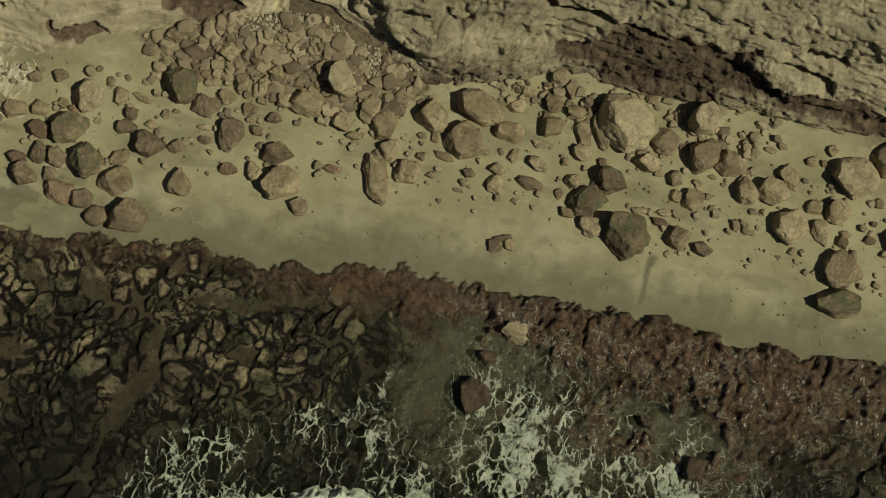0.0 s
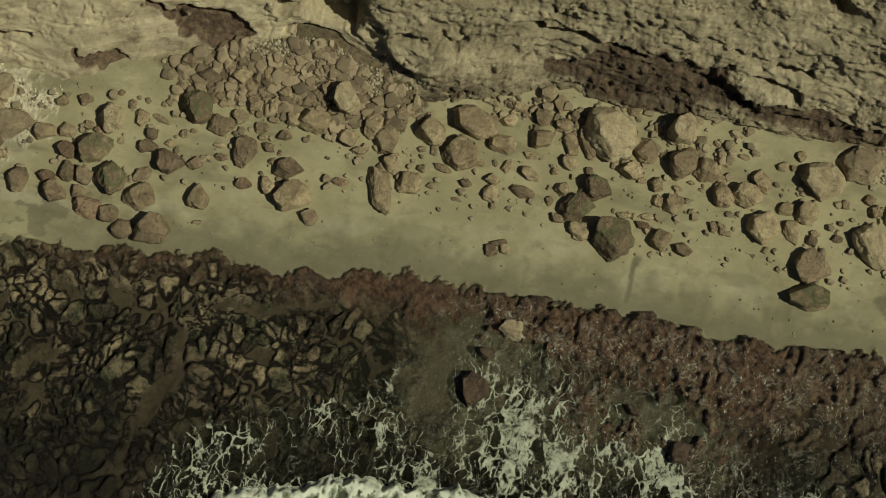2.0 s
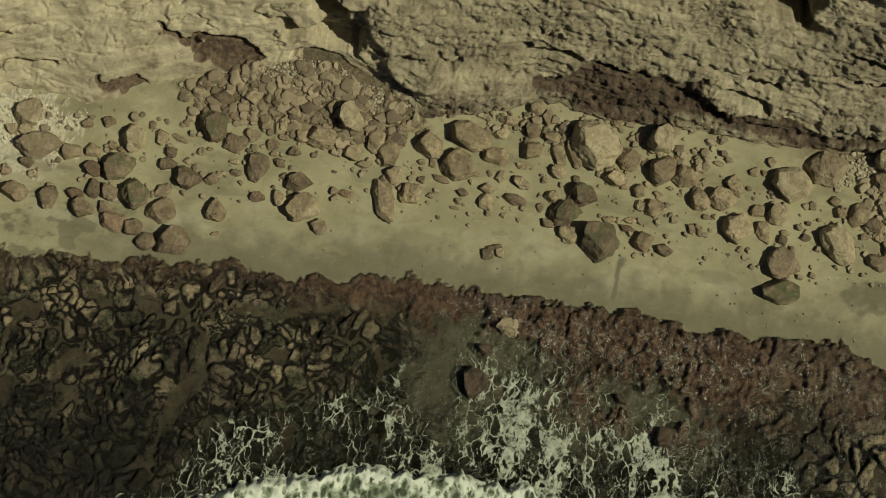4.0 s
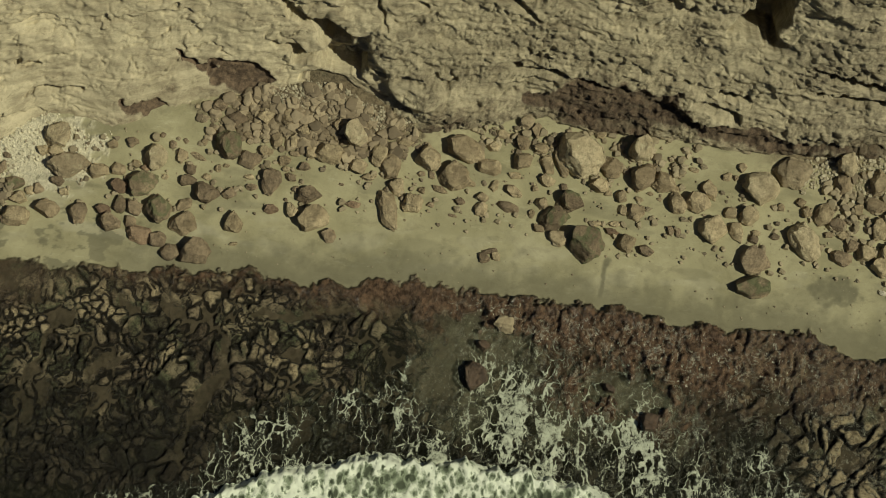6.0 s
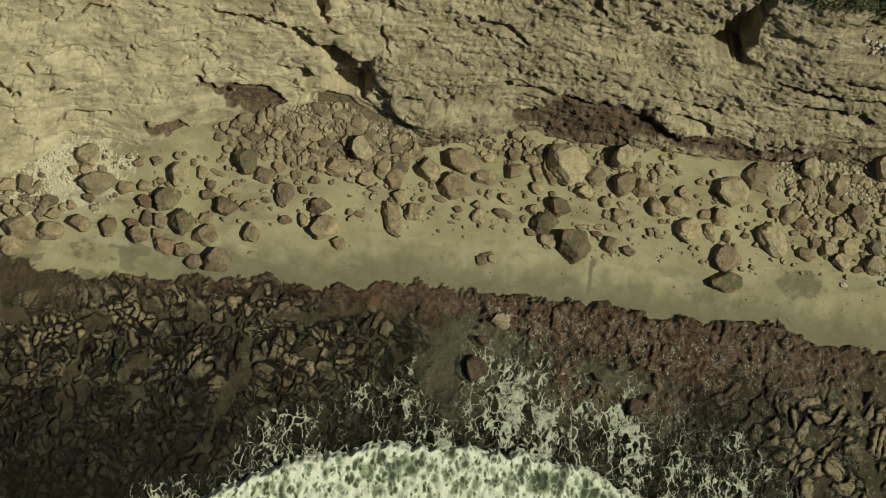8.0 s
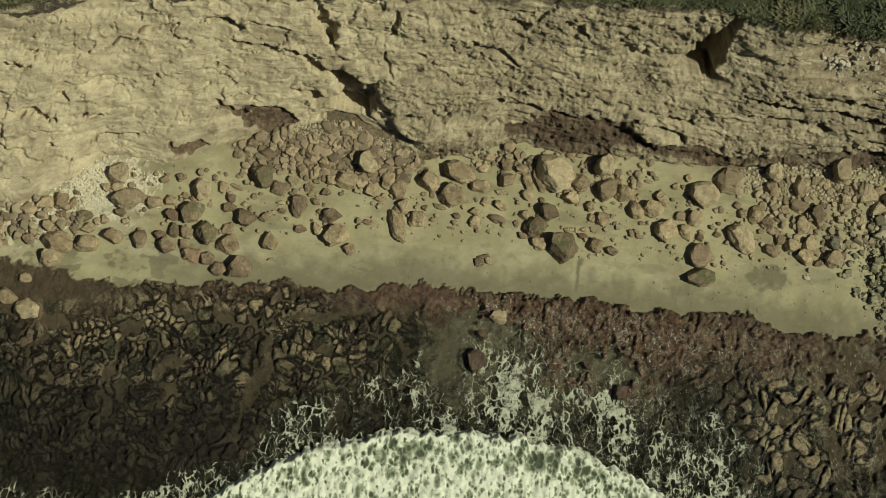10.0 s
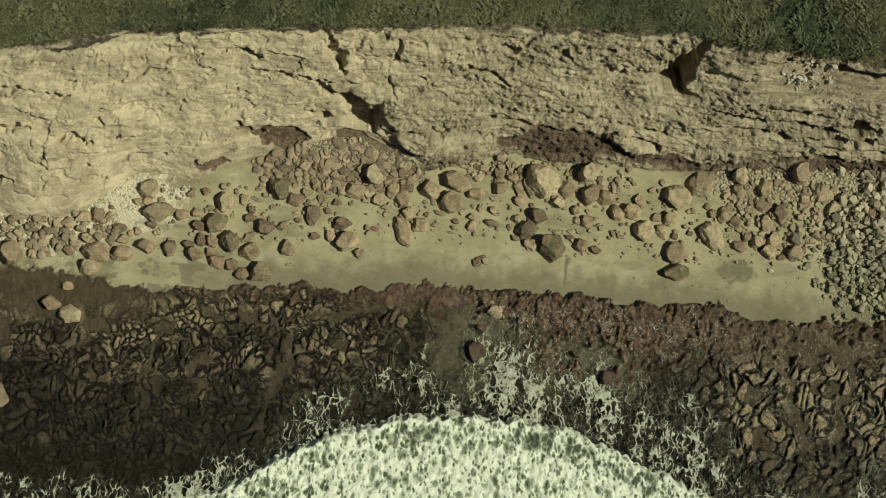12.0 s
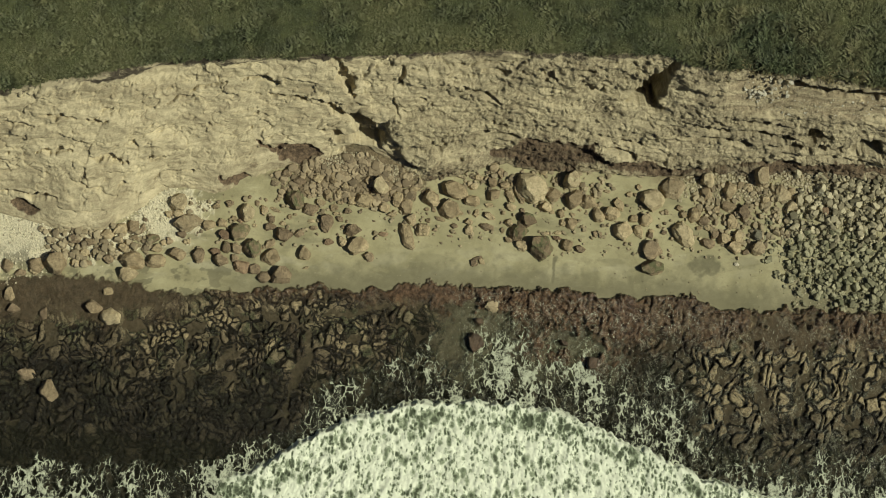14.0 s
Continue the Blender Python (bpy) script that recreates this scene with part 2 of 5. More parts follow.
def cliff_material():
    n = Nodes("cliff_sandstone")
    stain, soil, layer = n.attribute("stain"), n.attribute("soil"), n.attribute("layer")
    flat = n.stretch(0.35, 1.0, 2.2)
    c = n.mix(n.ramp(n.noise(0.5, 6, 0.6), 0.3, 0.7), (0.32, 0.272, 0.17), (0.56, 0.49, 0.315))
    c = n.mix(n.ramp(n.noise(1.4, 7, 0.7, at=flat), 0.4, 0.7, 0.0, 0.5), c, (0.26, 0.21, 0.13))
    c = n.mix(n.ramp(n.noise(12.0, 7, 0.7), 0.45, 0.8, 0.0, 0.4), c, (0.19, 0.15, 0.09))
    c = n.mix(n.ramp(layer, 0.0, 1.0, 0.0, 0.5), c, (0.24, 0.205, 0.14))
    c = n.mix(n.ramp(n.noise(4.0, 8, 0.7, 0.6, n.stretch(0.5, 0.8, 1.8)), 0.54, 0.68, 0.0, 0.6), c, (0.17, 0.14, 0.085))
    c = n.mix(n.ramp(n.noise(5.0, 8, 0.75, at=n.stretch(0.5, 0.8, 1.6)), 0.52, 0.66, 0.0, 0.45), c, (0.56, 0.50, 0.335))
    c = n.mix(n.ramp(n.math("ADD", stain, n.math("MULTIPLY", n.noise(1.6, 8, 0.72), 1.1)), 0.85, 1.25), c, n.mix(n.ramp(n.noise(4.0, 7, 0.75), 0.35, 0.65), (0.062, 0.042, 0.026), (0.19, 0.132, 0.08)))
    c = n.mix(n.ramp(soil, 0.2, 0.8), c, (0.05, 0.04, 0.026))
    c = n.mix(n.ramp(n.attribute("earth"), 0.2, 0.9, 0.0, 0.85), c, n.mix(n.ramp(n.noise(1.5, 7, 0.7), 0.35, 0.65), (0.28, 0.22, 0.14), (0.42, 0.345, 0.22)))
    crumb = n.attribute("crumb")
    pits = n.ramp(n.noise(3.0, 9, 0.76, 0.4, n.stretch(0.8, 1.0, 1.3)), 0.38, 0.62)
    # shade put into the colour: the bump's hollows turn darker
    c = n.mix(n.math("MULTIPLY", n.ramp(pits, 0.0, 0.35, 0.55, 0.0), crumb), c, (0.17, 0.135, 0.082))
    # sunlit grain of the crumbly rock, painted into the colour
    lit_grain = n.math("MULTIPLY", n.math("MULTIPLY", n.ramp(n.noise(4.0, 9, 0.78), 0.44, 0.60, 0.0, 0.55), crumb), n.ramp(stain, 0.2, 0.6, 1.0, 0.0))
    c = n.mix(lit_grain, c, (0.58, 0.50, 0.32))
    c = n.mix(n.math("MULTIPLY", n.ramp(n.noise(0.8, 7, 0.7, 0.3, n.stretch(0.6, 1.0, 1.4)), 0.46, 0.64, 0.0, 0.55), crumb), c, (0.23, 0.19, 0.118))
    band = n.ramp(n.noise(1.5, 7, 0.68, 0.3, n.stretch(0.25, 0.7, 1.9)), 0.46, 0.62, 0.0, 0.6)
    c = n.mix(n.math("MULTIPLY", band, n.ramp(stain, 0.2, 0.6, 1.0, 0.0)), c, (0.62, 0.54, 0.35))
    broad = n.noise(1.8, 10, 0.72, at=n.stretch(0.7, 1.0, 1.3))
    rough = n.math("ADD", n.math("MULTIPLY", pits, 0.45), n.math("MULTIPLY", n.noise(7.0, 8, 0.76), 0.6))
    h = n.math("ADD", n.math("MULTIPLY", broad, n.ramp(crumb, 0.0, 1.0, 0.4, 0.8)), n.math("MULTIPLY", rough, n.ramp(crumb, 0.0, 1.0, 0.2, 1.0)))
    return n.finish(c, 0.92, h, 1.0, 0.115)


def turf_material():
    n = Nodes("turf")
    c = n.mix(n.ramp(n.noise(1.2, 6, 0.7), 0.35, 0.65), (0.045, 0.055, 0.02), (0.10, 0.11, 0.042))
    return n.finish(c, 0.95, n.noise(9.0, 7, 0.7), 0.9, 0.1)


def leaf_material(name, low, high, dry):
    n = Nodes(name)
    own = n.nodes.new("ShaderNodeNewGeometry").outputs["Random Per Island"]
    c = n.mix(own, low, high)
    c = n.mix(n.ramp(n.noise(0.35, 5, 0.6), 0.48, 0.66, 0.0, 0.75), c, dry)
    c = n.mix(n.ramp(n.noise(1.0, 6, 0.7), 0.38, 0.62, 0.0, 0.6), c, tuple(0.45 * v for v in low))
    c = n.mix(n.ramp(n.noise(0.13, 4, 0.55), 0.42, 0.6, 0.0, 0.42), c, tuple(1.15 * v for v in dry))
    return n.finish(c, 0.7)


def water_material():
    """Clear shallow water, with foam in strings and nets where the swell has broken."""
    n = Nodes("sea_water")
    foam = n.attribute("foam")
    bent = n.bend(0.9, 0.7, 1.45, 0.7)
    one = n.math("ABSOLUTE", n.math("SUBTRACT", n.noise(0.72, 6, 0.58, 0.3, bent), 0.5), 0.0)
    walls = n.voronoi(1.75, "DISTANCE_TO_EDGE", n.bend(1.3, 1.15, 1.35, 0.75))
    lace = n.math("MINIMUM", n.math("ADD", one, 0.004), n.math("MULTIPLY", walls, 0.30))
    clump = n.noise(0.7, 6, 0.65, 0.6, n.stretch(1.3, 0.6, 1.0))
    width = n.math("MULTIPLY", foam, n.ramp(clump, 0.38, 0.73, -0.004, 0.080))
    f = n.ramp(n.math("SUBTRACT", width, lace), -0.014, 0.016)
    f = n.math("MULTIPLY", f, n.ramp(foam, 0.03, 0.35))
    caught = n.ramp(n.math("SUBTRACT", n.attribute("net"), n.math("MULTIPLY", one, 6.0)), 0.25, 0.95)
    f = n.math("MAXIMUM", f, n.math("MULTIPLY", caught, n.ramp(n.noise(7.0, 7, 0.75), 0.34, 0.56, 0.1, 0.9)))
    f = n.math("MULTIPLY", f, n.ramp(n.noise(3.0, 8, 0.75), 0.34, 0.60, 0.12, 1.0))
    murk = n.math("MULTIPLY", n.attribute("murk"), n.ramp(n.noise(0.9, 7, 0.7, 0.8), 0.36, 0.64, 0.0, 0.5))
    s = n.shader
    n.set(s.inputs["Base Color"], n.mix(f, n.mix(n.attribute("murk"), (0.024, 0.025, 0.014), (0.125, 0.125, 0.075)), (0.52, 0.55, 0.41)))
    n.set(s.inputs["Roughness"], n.ramp(f, 0.0, 1.0, 0.12, 0.8))
    n.set(s.inputs["Alpha"], n.math("MAXIMUM", n.ramp(f, 0.0, 0.55, 0.22, 1.0), murk))
    s.inputs["Specular IOR Level"].default_value = 0.2
    b = n.nodes.new("ShaderNodeBump")
    b.inputs["Strength"].default_value, b.inputs["Distance"].default_value = 0.6, 0.08
    n.links.new(n.math("ADD", n.noise(3.0, 5, 0.6), n.math("MULTIPLY", f, 0.7)), b.inputs["Height"])
    n.links.new(b.outputs["Normal"], s.inputs["Normal"])
    return n.material


def surf_material():
    n = Nodes("surf_foam")
    hole = n.attribute("hole")
    bent = n.bend(0.8, 0.6, 1.2, 0.8)
    grain = n.math("MULTIPLY", n.math("SUBTRACT", n.noise(10.0, 7, 0.75), 0.5), 0.3)
    wide = n.voronoi(1.5, "F1", n.bend(1.7, 0.45, 1.3, 0.75))
    fine = n.voronoi(3.4, "F1", n.bend(3.0, 0.4, 1.3, 0.75))
    room = n.math("ADD", n.ramp(n.noise(0.7, 5, 0.65, 0.3), 0.34, 0.66, 0.05, 0.52), n.math("MULTIPLY", hole, 0.16))
    little_room = n.math("ADD", n.ramp(n.noise(1.5, 5, 0.65, 0.3, bent), 0.34, 0.66, 0.05, 0.58), n.math("MULTIPLY", hole, 0.22))
    solid = n.math("ADD", n.math("MINIMUM", n.math("SUBTRACT", wide, room), n.math("SUBTRACT", fine, little_room)), grain)
    c = n.mix(n.ramp(solid, -0.16, 0.14), (0.24, 0.285, 0.18), (0.76, 0.80, 0.63))
    c = n.mix(n.ramp(solid, -0.36, -0.14, 1.0, 0.0), c, (0.06, 0.075, 0.04))
    return n.finish(c, 0.75, n.math("ADD", n.noise(7.0, 9, 0.75), n.math("MULTIPLY", solid, 0.8)), 0.7, 0.08)


# ---- lines of the plan, along x ----
def curve(xs, ys, soften=0.6):
    fine = np.arange(-90, 90.01, 0.1)
    y = np.interp(fine, xs, ys)
    k = np.exp(-0.5 * (np.arange(-90, 91) * 0.1 / soften) ** 2)
    y = np.convolve(np.pad(y, 90, mode="edge"), k / k.sum(), mode="valid")
    return lambda x: np.interp(x, fine, y)


FOOT = ([-60, -31, -26.4, -23.3, -20.7, -19.6, -17.5, -15.6, -12.1, -9, -5.8, -1, 3.4, 4.6, 11, 15.2, 19, 25, 32, 60],
               [3.0, 2.2, 0.7, 0.7, 2.4, 3.8, 3.6, 2.9, 4.9, 5.9, 6.5, 4.9, 6.2, 6.1, 5.9, 5.6, 6.0, 6.1, 5.6, 4.0])
foot_y, even_y = curve(*FOOT, 0.5), curve(*FOOT, 3.0)
edge_y = curve([-60, -30, -23.5, -19, -11.5, -4, 2, 7.7, 14.7, 16.7, 23.3, 29.7, 60],
               [7.0, 8.8, 10.2, 11.1, 11.6, 12.0, 12.5, 12.4, 12.4, 11.8, 11.7, 10.8, 9.0], 0.5)
reef_y = curve([-60, -30.6, -24.8, -19, -15, -9.6, -5.3, -1, 4.6, 8.6, 12.6, 16.7, 20.7, 24.8, 31.7, 60],
               [-2.0, -2.4, -2.2, -3.3, -3.3, -2.7, -3.0, -2.3, -2.7, -2.8, -3.3, -3.0, -4.0, -3.9, -3.9, -5.0], 0.4)
TOP = 7.5
SEA = -0.5


def ground_height(x, y):
    """Height of the sand, without the reef's own relief."""
    x, y = np.asarray(x, float), np.asarray(y, float)
    d = foot_y(x) - y
    z = 0.15 * np.exp(-np.maximum(d, 0) / 0.9) + 0.55 * np.exp(-((x + 6) / 5.5) ** 2) * np.exp(-np.maximum(d, 0) / 2.0)
    out = np.maximum(reef_y(x) - y, 0)
    z = z - 0.042 * np.minimum(out, 60) - 0.80 * step(-0.2, 2.4, out) * np.exp(-np.abs((x - 6.5) / 11) ** 4) - 0.45 * step(8.5, 12.5, out) - 0.40 * step(4.0, 7.0, out) * step(-11.5, -8.0, x) * step(19, 15, x) * (1 - 0.6 * np.exp(-np.abs((x - 6.5) / 9) ** 4))
    return z + 0.05 * perlin(x * 0.3, y * 0.3, 5)


def spread(low, high, pitch, reach):
    """Even steps from low to high, then growing ones out to reach on both sides."""
    far = np.cumsum(pitch * 1.35 ** np.arange(1, 60))
    far = far[far < reach]
    return np.concatenate([(low - far)[::-1], np.arange(low, high, pitch), high + far])


# ---- ground: sand with the reef in it ----
gx, gy = np.meshgrid(spread(-33, 34, 0.065, 1500), spread(-19.5, 7.5, 0.06, 1500))
gz = ground_height(gx, gy)
NOISE_G = fbm(gx * 1.4, gy * 1.4, 4, 66)
out = reef_y(gx) - gy + 0.50 * fbm(gx * 0.8, gy * 0.8, 4, 11) + 0.16 * fbm(gx * 3.6, gy * 3.6, 3, 12)
mask = step(-0.06, 0.28, out)


def reef_lumps(x, y, shore):
    """Rounded, winding lumps of rock, 0.3 to 1 m across, with channels between them; to the right they run in slanting ridges."""
    wx = x + 0.65 * perlin(x * 0.5, y * 0.5, 21) + 0.30 * perlin(x * 1.3, y * 1.3, 22) + 0.10 * perlin(x * 3.4, y * 3.4, 23)
    wy = y + 0.65 * perlin(x * 0.5, y * 0.5, 31) + 0.30 * perlin(x * 1.3, y * 1.3, 32) + 0.10 * perlin(x * 3.4, y * 3.4, 33)
    far = step(4.5, 9.0, shore) * step(19, 14, x)
    gap = np.clip(0.17 + 0.28 * fbm(x * 0.4, y * 0.4, 3, 33) - 0.05 * far - 0.05 * step(15, 20, x), 0.06, 0.42)
    f1, f2, which = cells(wx * 1.2 + wy * 0.2, wy * 0.95 - wx * 0.3, 3)
    h1, h2, ridge = cells(wx * 1.5 - wy * 0.7, wy * 0.75 + wx * 0.35, 4)
    slant = step(9.5, 13.5, x)
    which = np.where(slant > 0.5, ridge, which)
    gap = np.minimum(gap, 0.2) * slant + gap * (1 - slant)
    depth = (f2 - f1) * (1 - slant) + (h2 - h1) * slant - gap
    kept = which > 0.12
    big = np.sqrt(np.clip(depth / 0.34, 0, 1)) * (0.6 + 0.5 * which) * kept
    g1, g2, small = cells(wx * 2.3 + 0.3 * wy, wy * 1.85 + 0.4 * wx, 8)
    little = 0.85 * np.sqrt(np.clip((g2 - g1 - 0.75 * gap) / 0.34, 0, 1)) * (0.5 + 0.6 * small)
    split = step(-0.2, 0.15, fbm(x * 0.45, y * 0.45, 2, 35) + 0.3 * far) * (1 - 0.4 * step(10, 14, x))
    top = np.where(big > little * split, which, small)
    lump = np.maximum(big * (1 - 0.6 * split * step(0.16, 0.05, g2 - g1)), little * split)
    core = np.maximum(np.exp(-((depth + 0.01) / (0.12 + 0.05 * slant)) ** 2) * kept * (1 - 0.5 * split), split * np.exp(-((g2 - g1 - 0.75 * gap) / 0.15) ** 2))   # the dark fringe round each lump: weed and undercut shade, put into the colour
    return lump * (1 + 0.25 * fbm(x * 2.2, y * 2.2, 3, 36)), top, core, wx, wy


lump, which, core, wx, wy = reef_lumps(gx, gy, out)
edge_mat = step(1.0, -0.6, out - 0.8 - 1.6 * step(-4, 3, gx) + 0.9 * fbm(gx * 0.35, gy * 0.35, 3, 46)) * step(-19, -12, gx) * (1 - 0.25 * step(13, 16, gx)) + step(4, 7, gx) * step(15, 11, gx) * step(6.5, 4.5, out)
edge_mat = np.clip(edge_mat, 0, 1)


def runnel(x0, y0, x1, y1, width):
    """A sandy channel winding through the reef."""
    bx, by = gx + 0.6 * fbm(gx * 0.6, gy * 0.6, 3, 47), gy + 0.6 * fbm(gx * 0.6, gy * 0.6, 3, 48)
    t = np.clip(((bx - x0) * (x1 - x0) + (by - y0) * (y1 - y0)) / ((x1 - x0) ** 2 + (y1 - y0) ** 2), 0, 1)
    width = width * (0.75 + 0.7 * perlin(gx * 0.8, gy * 0.8, 53))
    return step(1.4, 0.6, np.hypot(bx - x0 - t * (x1 - x0), by - y0 - t * (y1 - y0)) / width)


def patch(x, y, rx, ry):
    """A soft round patch, 1 in its middle."""
    return np.exp(-((gx - x) / rx) ** 2 - ((gy - y) / ry) ** 2)


open_sand = np.maximum.reduce([runnel(-9.2, -6.3, -10.3, -10.3, 0.38), runnel(-10.3, -10.3, -10.8, -12.5, 0.28), runnel(-15.3, -8.1, -13.6, -7.6, 0.3),
                               runnel(-17.5, -6.0, -18.2, -10.5, 0.3), runnel(-22.0, -5.5, -22.6, -9.0, 0.35), runnel(-3.4, -4.2, -7.5, -4.8, 0.35),
                               runnel(21.5, -6.0, 22.8, -12.0, 0.3), runnel(26.0, -7.0, 25.0, -13.0, 0.35), runnel(29.8, -6.0, 28.6, -12.0, 0.35), runnel(15.0, -4.0, 17.0, -6.0, 0.3)])
ochre = np.maximum.reduce([patch(-14.7, -9.9, 0.9, 1.3), patch(-15.6, -4.7, 2.6, 0.7), patch(-12.0, -4.1, 1.6, 0.5), patch(-8.0, -6.2, 1.0, 0.8), patch(-5.8, -6.7, 1.2, 1.3),
                           patch(-11.7, -7.1, 0.9, 0.7), patch(20.8, -8.4, 2.2, 2.0), patch(25.6, -8.8, 3.4, 2.4), patch(30.5, -8.3, 3.0, 2.2), patch(19.0, -6.4, 1.2, 0.7), patch(-20.0, -7.0, 2.0, 1.2)])
left_flat = step(-15, -21, gx) * step(-6.5, -4.0, gy + fbm(gx * 0.4, gy * 0.4, 3, 49))
left_flat = np.maximum(left_flat, step(1.1, 0.7, np.hypot((gx - 24.5) / 3.2, (gy + 5.6) / 1.2) + 0.8 * fbm(gx * 0.6, gy * 0.6, 4, 50)))
POOL_N = 0.8 * fbm(gx * 0.6, gy * 0.6, 5, 54, 0.6)
pool = np.maximum(step(1.15, 0.75, np.hypot((gx - 1.7) / 2.1, (gy + 5.7) / 2.4) + POOL_N), step(1.1, 0.75, np.hypot((gx - 9.8) / 1.9, (gy + 6.5) / 0.9) + POOL_N))
edge_mat = edge_mat * (1 - pool) * (1 - left_flat) * (1 - 0.8 * step(-3, -7, gx) * step(0.1, 0.8, out + 0.5 * NOISE_G))
lump = lump * (1 - 0.9 * open_sand) * (1 - left_flat) * (1 - 0.95 * pool)
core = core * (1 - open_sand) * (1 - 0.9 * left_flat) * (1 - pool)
k1, k2, knob = cells(wx * 2.1 + 0.3 * wy, wy * 1.2 + 0.5 * wx, 15)
bumps = 0.5 + step(0, 4, gx) * (0.45 * ridged(gx * 0.9 + 0.4 * gy, gy * 0.7, 3, 55) + 0.25 * fbm(gx * 2.5, gy * 2.0, 3, 56)) + 0.3 * fbm(gx * 0.9, gy * 0.9, 4, 51) + 0.55 * step(0.02, 0.3, k2 - k1) * (0.3 + knob)
lump = lump * (1 - 0.75 * edge_mat) + 0.6 * edge_mat * np.clip(bumps, 0.2, 2)
rise = np.clip(lump, 0, 1.3) * mask
gz = gz + (0.25 + (0.05 + 0.22 * step(0, 4, gx)) * edge_mat + 0.05 * step(13, 17, gx)) * rise + mask * 0.05 * fbm(gx * 3, gy * 3, 3, 61)
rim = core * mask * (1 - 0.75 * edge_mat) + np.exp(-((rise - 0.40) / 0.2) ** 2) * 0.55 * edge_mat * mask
tone = np.clip(0.8 * ((which * 5.7) % 1) + 0.1 + 0.6 * fbm(gx * 0.9, gy * 0.9, 4, 72), 0, 1)
tint = mask * step(0.62, 0.84, 0.55 * ((which * 7.3) % 1) + 0.4 * fbm(gx * 0.35, gy * 0.35, 3, 71) + 0.60 * ochre + 0.08 + 0.36 * step(17, 19.5, gx) * step(-14, -11, gy) + 0.30 * step(-21, -18, gx) * step(-5, -9, gx) * step(3.4, 2.2, out)) * step(0.4, 0.7, rise) * (1 - edge_mat)
wet = np.clip(mask * (0.75 - 0.25 * pool + 0.25 * step(16, 19, gx) * (1 - left_flat)) + step(0.7, 0.0, -out) * 0.12, 0, 1)
off = foot_y(gx) - gy
earth = step(1.1, 0.6, np.hypot((gx + 6.2) / 6.2, (gy - 5.6) / 2.3) + 0.3 * NOISE_G)
earth = np.maximum(earth, step(0.9, 0.2, off + 0.5 * NOISE_G) * step(14, 17, gx))
chalk = step(1.1, 0.7, np.hypot((gx + 19.2) / 2.9, (gy - 2.2) / 2.2) + 0.45 * NOISE_G)
chalk = np.maximum(chalk, step(1.1, 0.7, np.hypot((gx + 29.5) / 4.3, (gy - 0.4) / 2.3) + 0.35 * NOISE_G))
chalk = np.maximum(chalk, step(1.1, 0.75, np.hypot((gx + 24.2) / 3.4, (gy - 0.1) / 1.3) + 0.6 * NOISE_G))
along = np.clip((-0.4 - gy) / 2.0, 0, 1)
damp_shade = np.exp(-((gx - 8.0 + 0.25 * along + 0.1 * NOISE_G) / 0.16) ** 2) * step(-2.8, -2.2, gy) * step(-0.1, -0.5, gy)
damp_shade = np.maximum(damp_shade, 1.0 * step(1.2, 0.3, np.hypot((gx - 18.7) / 1.5, (gy + 0.9) / 0.8) + 0.5 * NOISE_G))
# sand darkens towards the reef: damp, with cloud shade painted in
damp_shade = np.maximum(damp_shade, 0.78 * step(3.2, 0.3, -out + 0.5 * NOISE_G) * step(-20, -12, gx) * (1 - mask))
# bright sheen of shallow puddles, painted as paler sand
pale = step(0.05, 0.5, fbm(gx * 0.35, gy * 0.8, 4, 67)) * np.exp(-((gy + 0.9) / 1.2) ** 2) * (1 - mask) * (0.5 + 0.5 * step(-6, -14, gx))
damp_shade = np.maximum(damp_shade, 0.75 * step(0.0, 0.35, fbm(gx * 0.6, gy * 0.9, 5, 68, 0.6)) * step(-9, -15, gx) * step(0.4, -1.0, gy) * (1 - mask))
damp_shade = np.maximum(damp_shade, 0.5 * step(0.2, 0.6, fbm(gx * 0.25, gy * 0.7, 4, 65)) * (1 - mask))
# froth: where foam strings and painted glints lie
ground = grid_object("ground", gx, gy, gz, ground_material(), reef=mask, rise=rise, tint=tint, wet=wet, mat=np.maximum.reduce([edge_mat, 0.25 * left_flat, 0.5 * step(9, 13, gx) * step(19, 15, gx) * step(-8.5, -6, gy)]) * mask, damp_shade=damp_shade, pale=np.maximum(pale, 0.1 * pool), tone=tone, rim=rim, froth=mask * step(-2, 3, gx) * (1 - 0.35 * step(14, 19, gx)) * step(0.0, 1.0, out), earth=earth, chalk=chalk, deep=mask * (1 - pool) * np.maximum(step(3.0, 8.5, out + 1.6 * fbm(gx * 0.3, gy * 0.3, 3, 52)), 0.9 * step(6, 10, gx) * step(-5.0, -7.5, gy + 0.8 * NOISE_G)) * (1 - 0.85 * step(16, 19, gx) * step(-13, -10.5, gy)) * (1 - 0.5 * step(16, 19, gx)))
tagged(ground, "olive-tan beach sand running out into dark brown weedy reef", "ground", kind="structure")

# ---- cliff ----
cx, cv = np.meshgrid(spread(-33, 34, 0.06, 1500), np.concatenate([[-0.25, -0.12], np.linspace(-0.05, 1.0, 200)]))
CLIFF_Y = even_y(cx) + (edge_y(cx) - even_y(cx)) * np.clip(cv, 0, 2) + (foot_y(cx) - even_y(cx)) * np.exp(-(np.maximum(cv, 0) / 0.25) ** 2)
CLIFF_Z = 0.2 + (TOP - 0.2) * cv
run = edge_y(cx) - foot_y(cx)
slope = np.arctan2(TOP, run)
ny, nz = -np.sin(slope), np.cos(slope)
tall = cv * TOP
dent, stain = np.zeros_like(cx), np.zeros_like(cx)


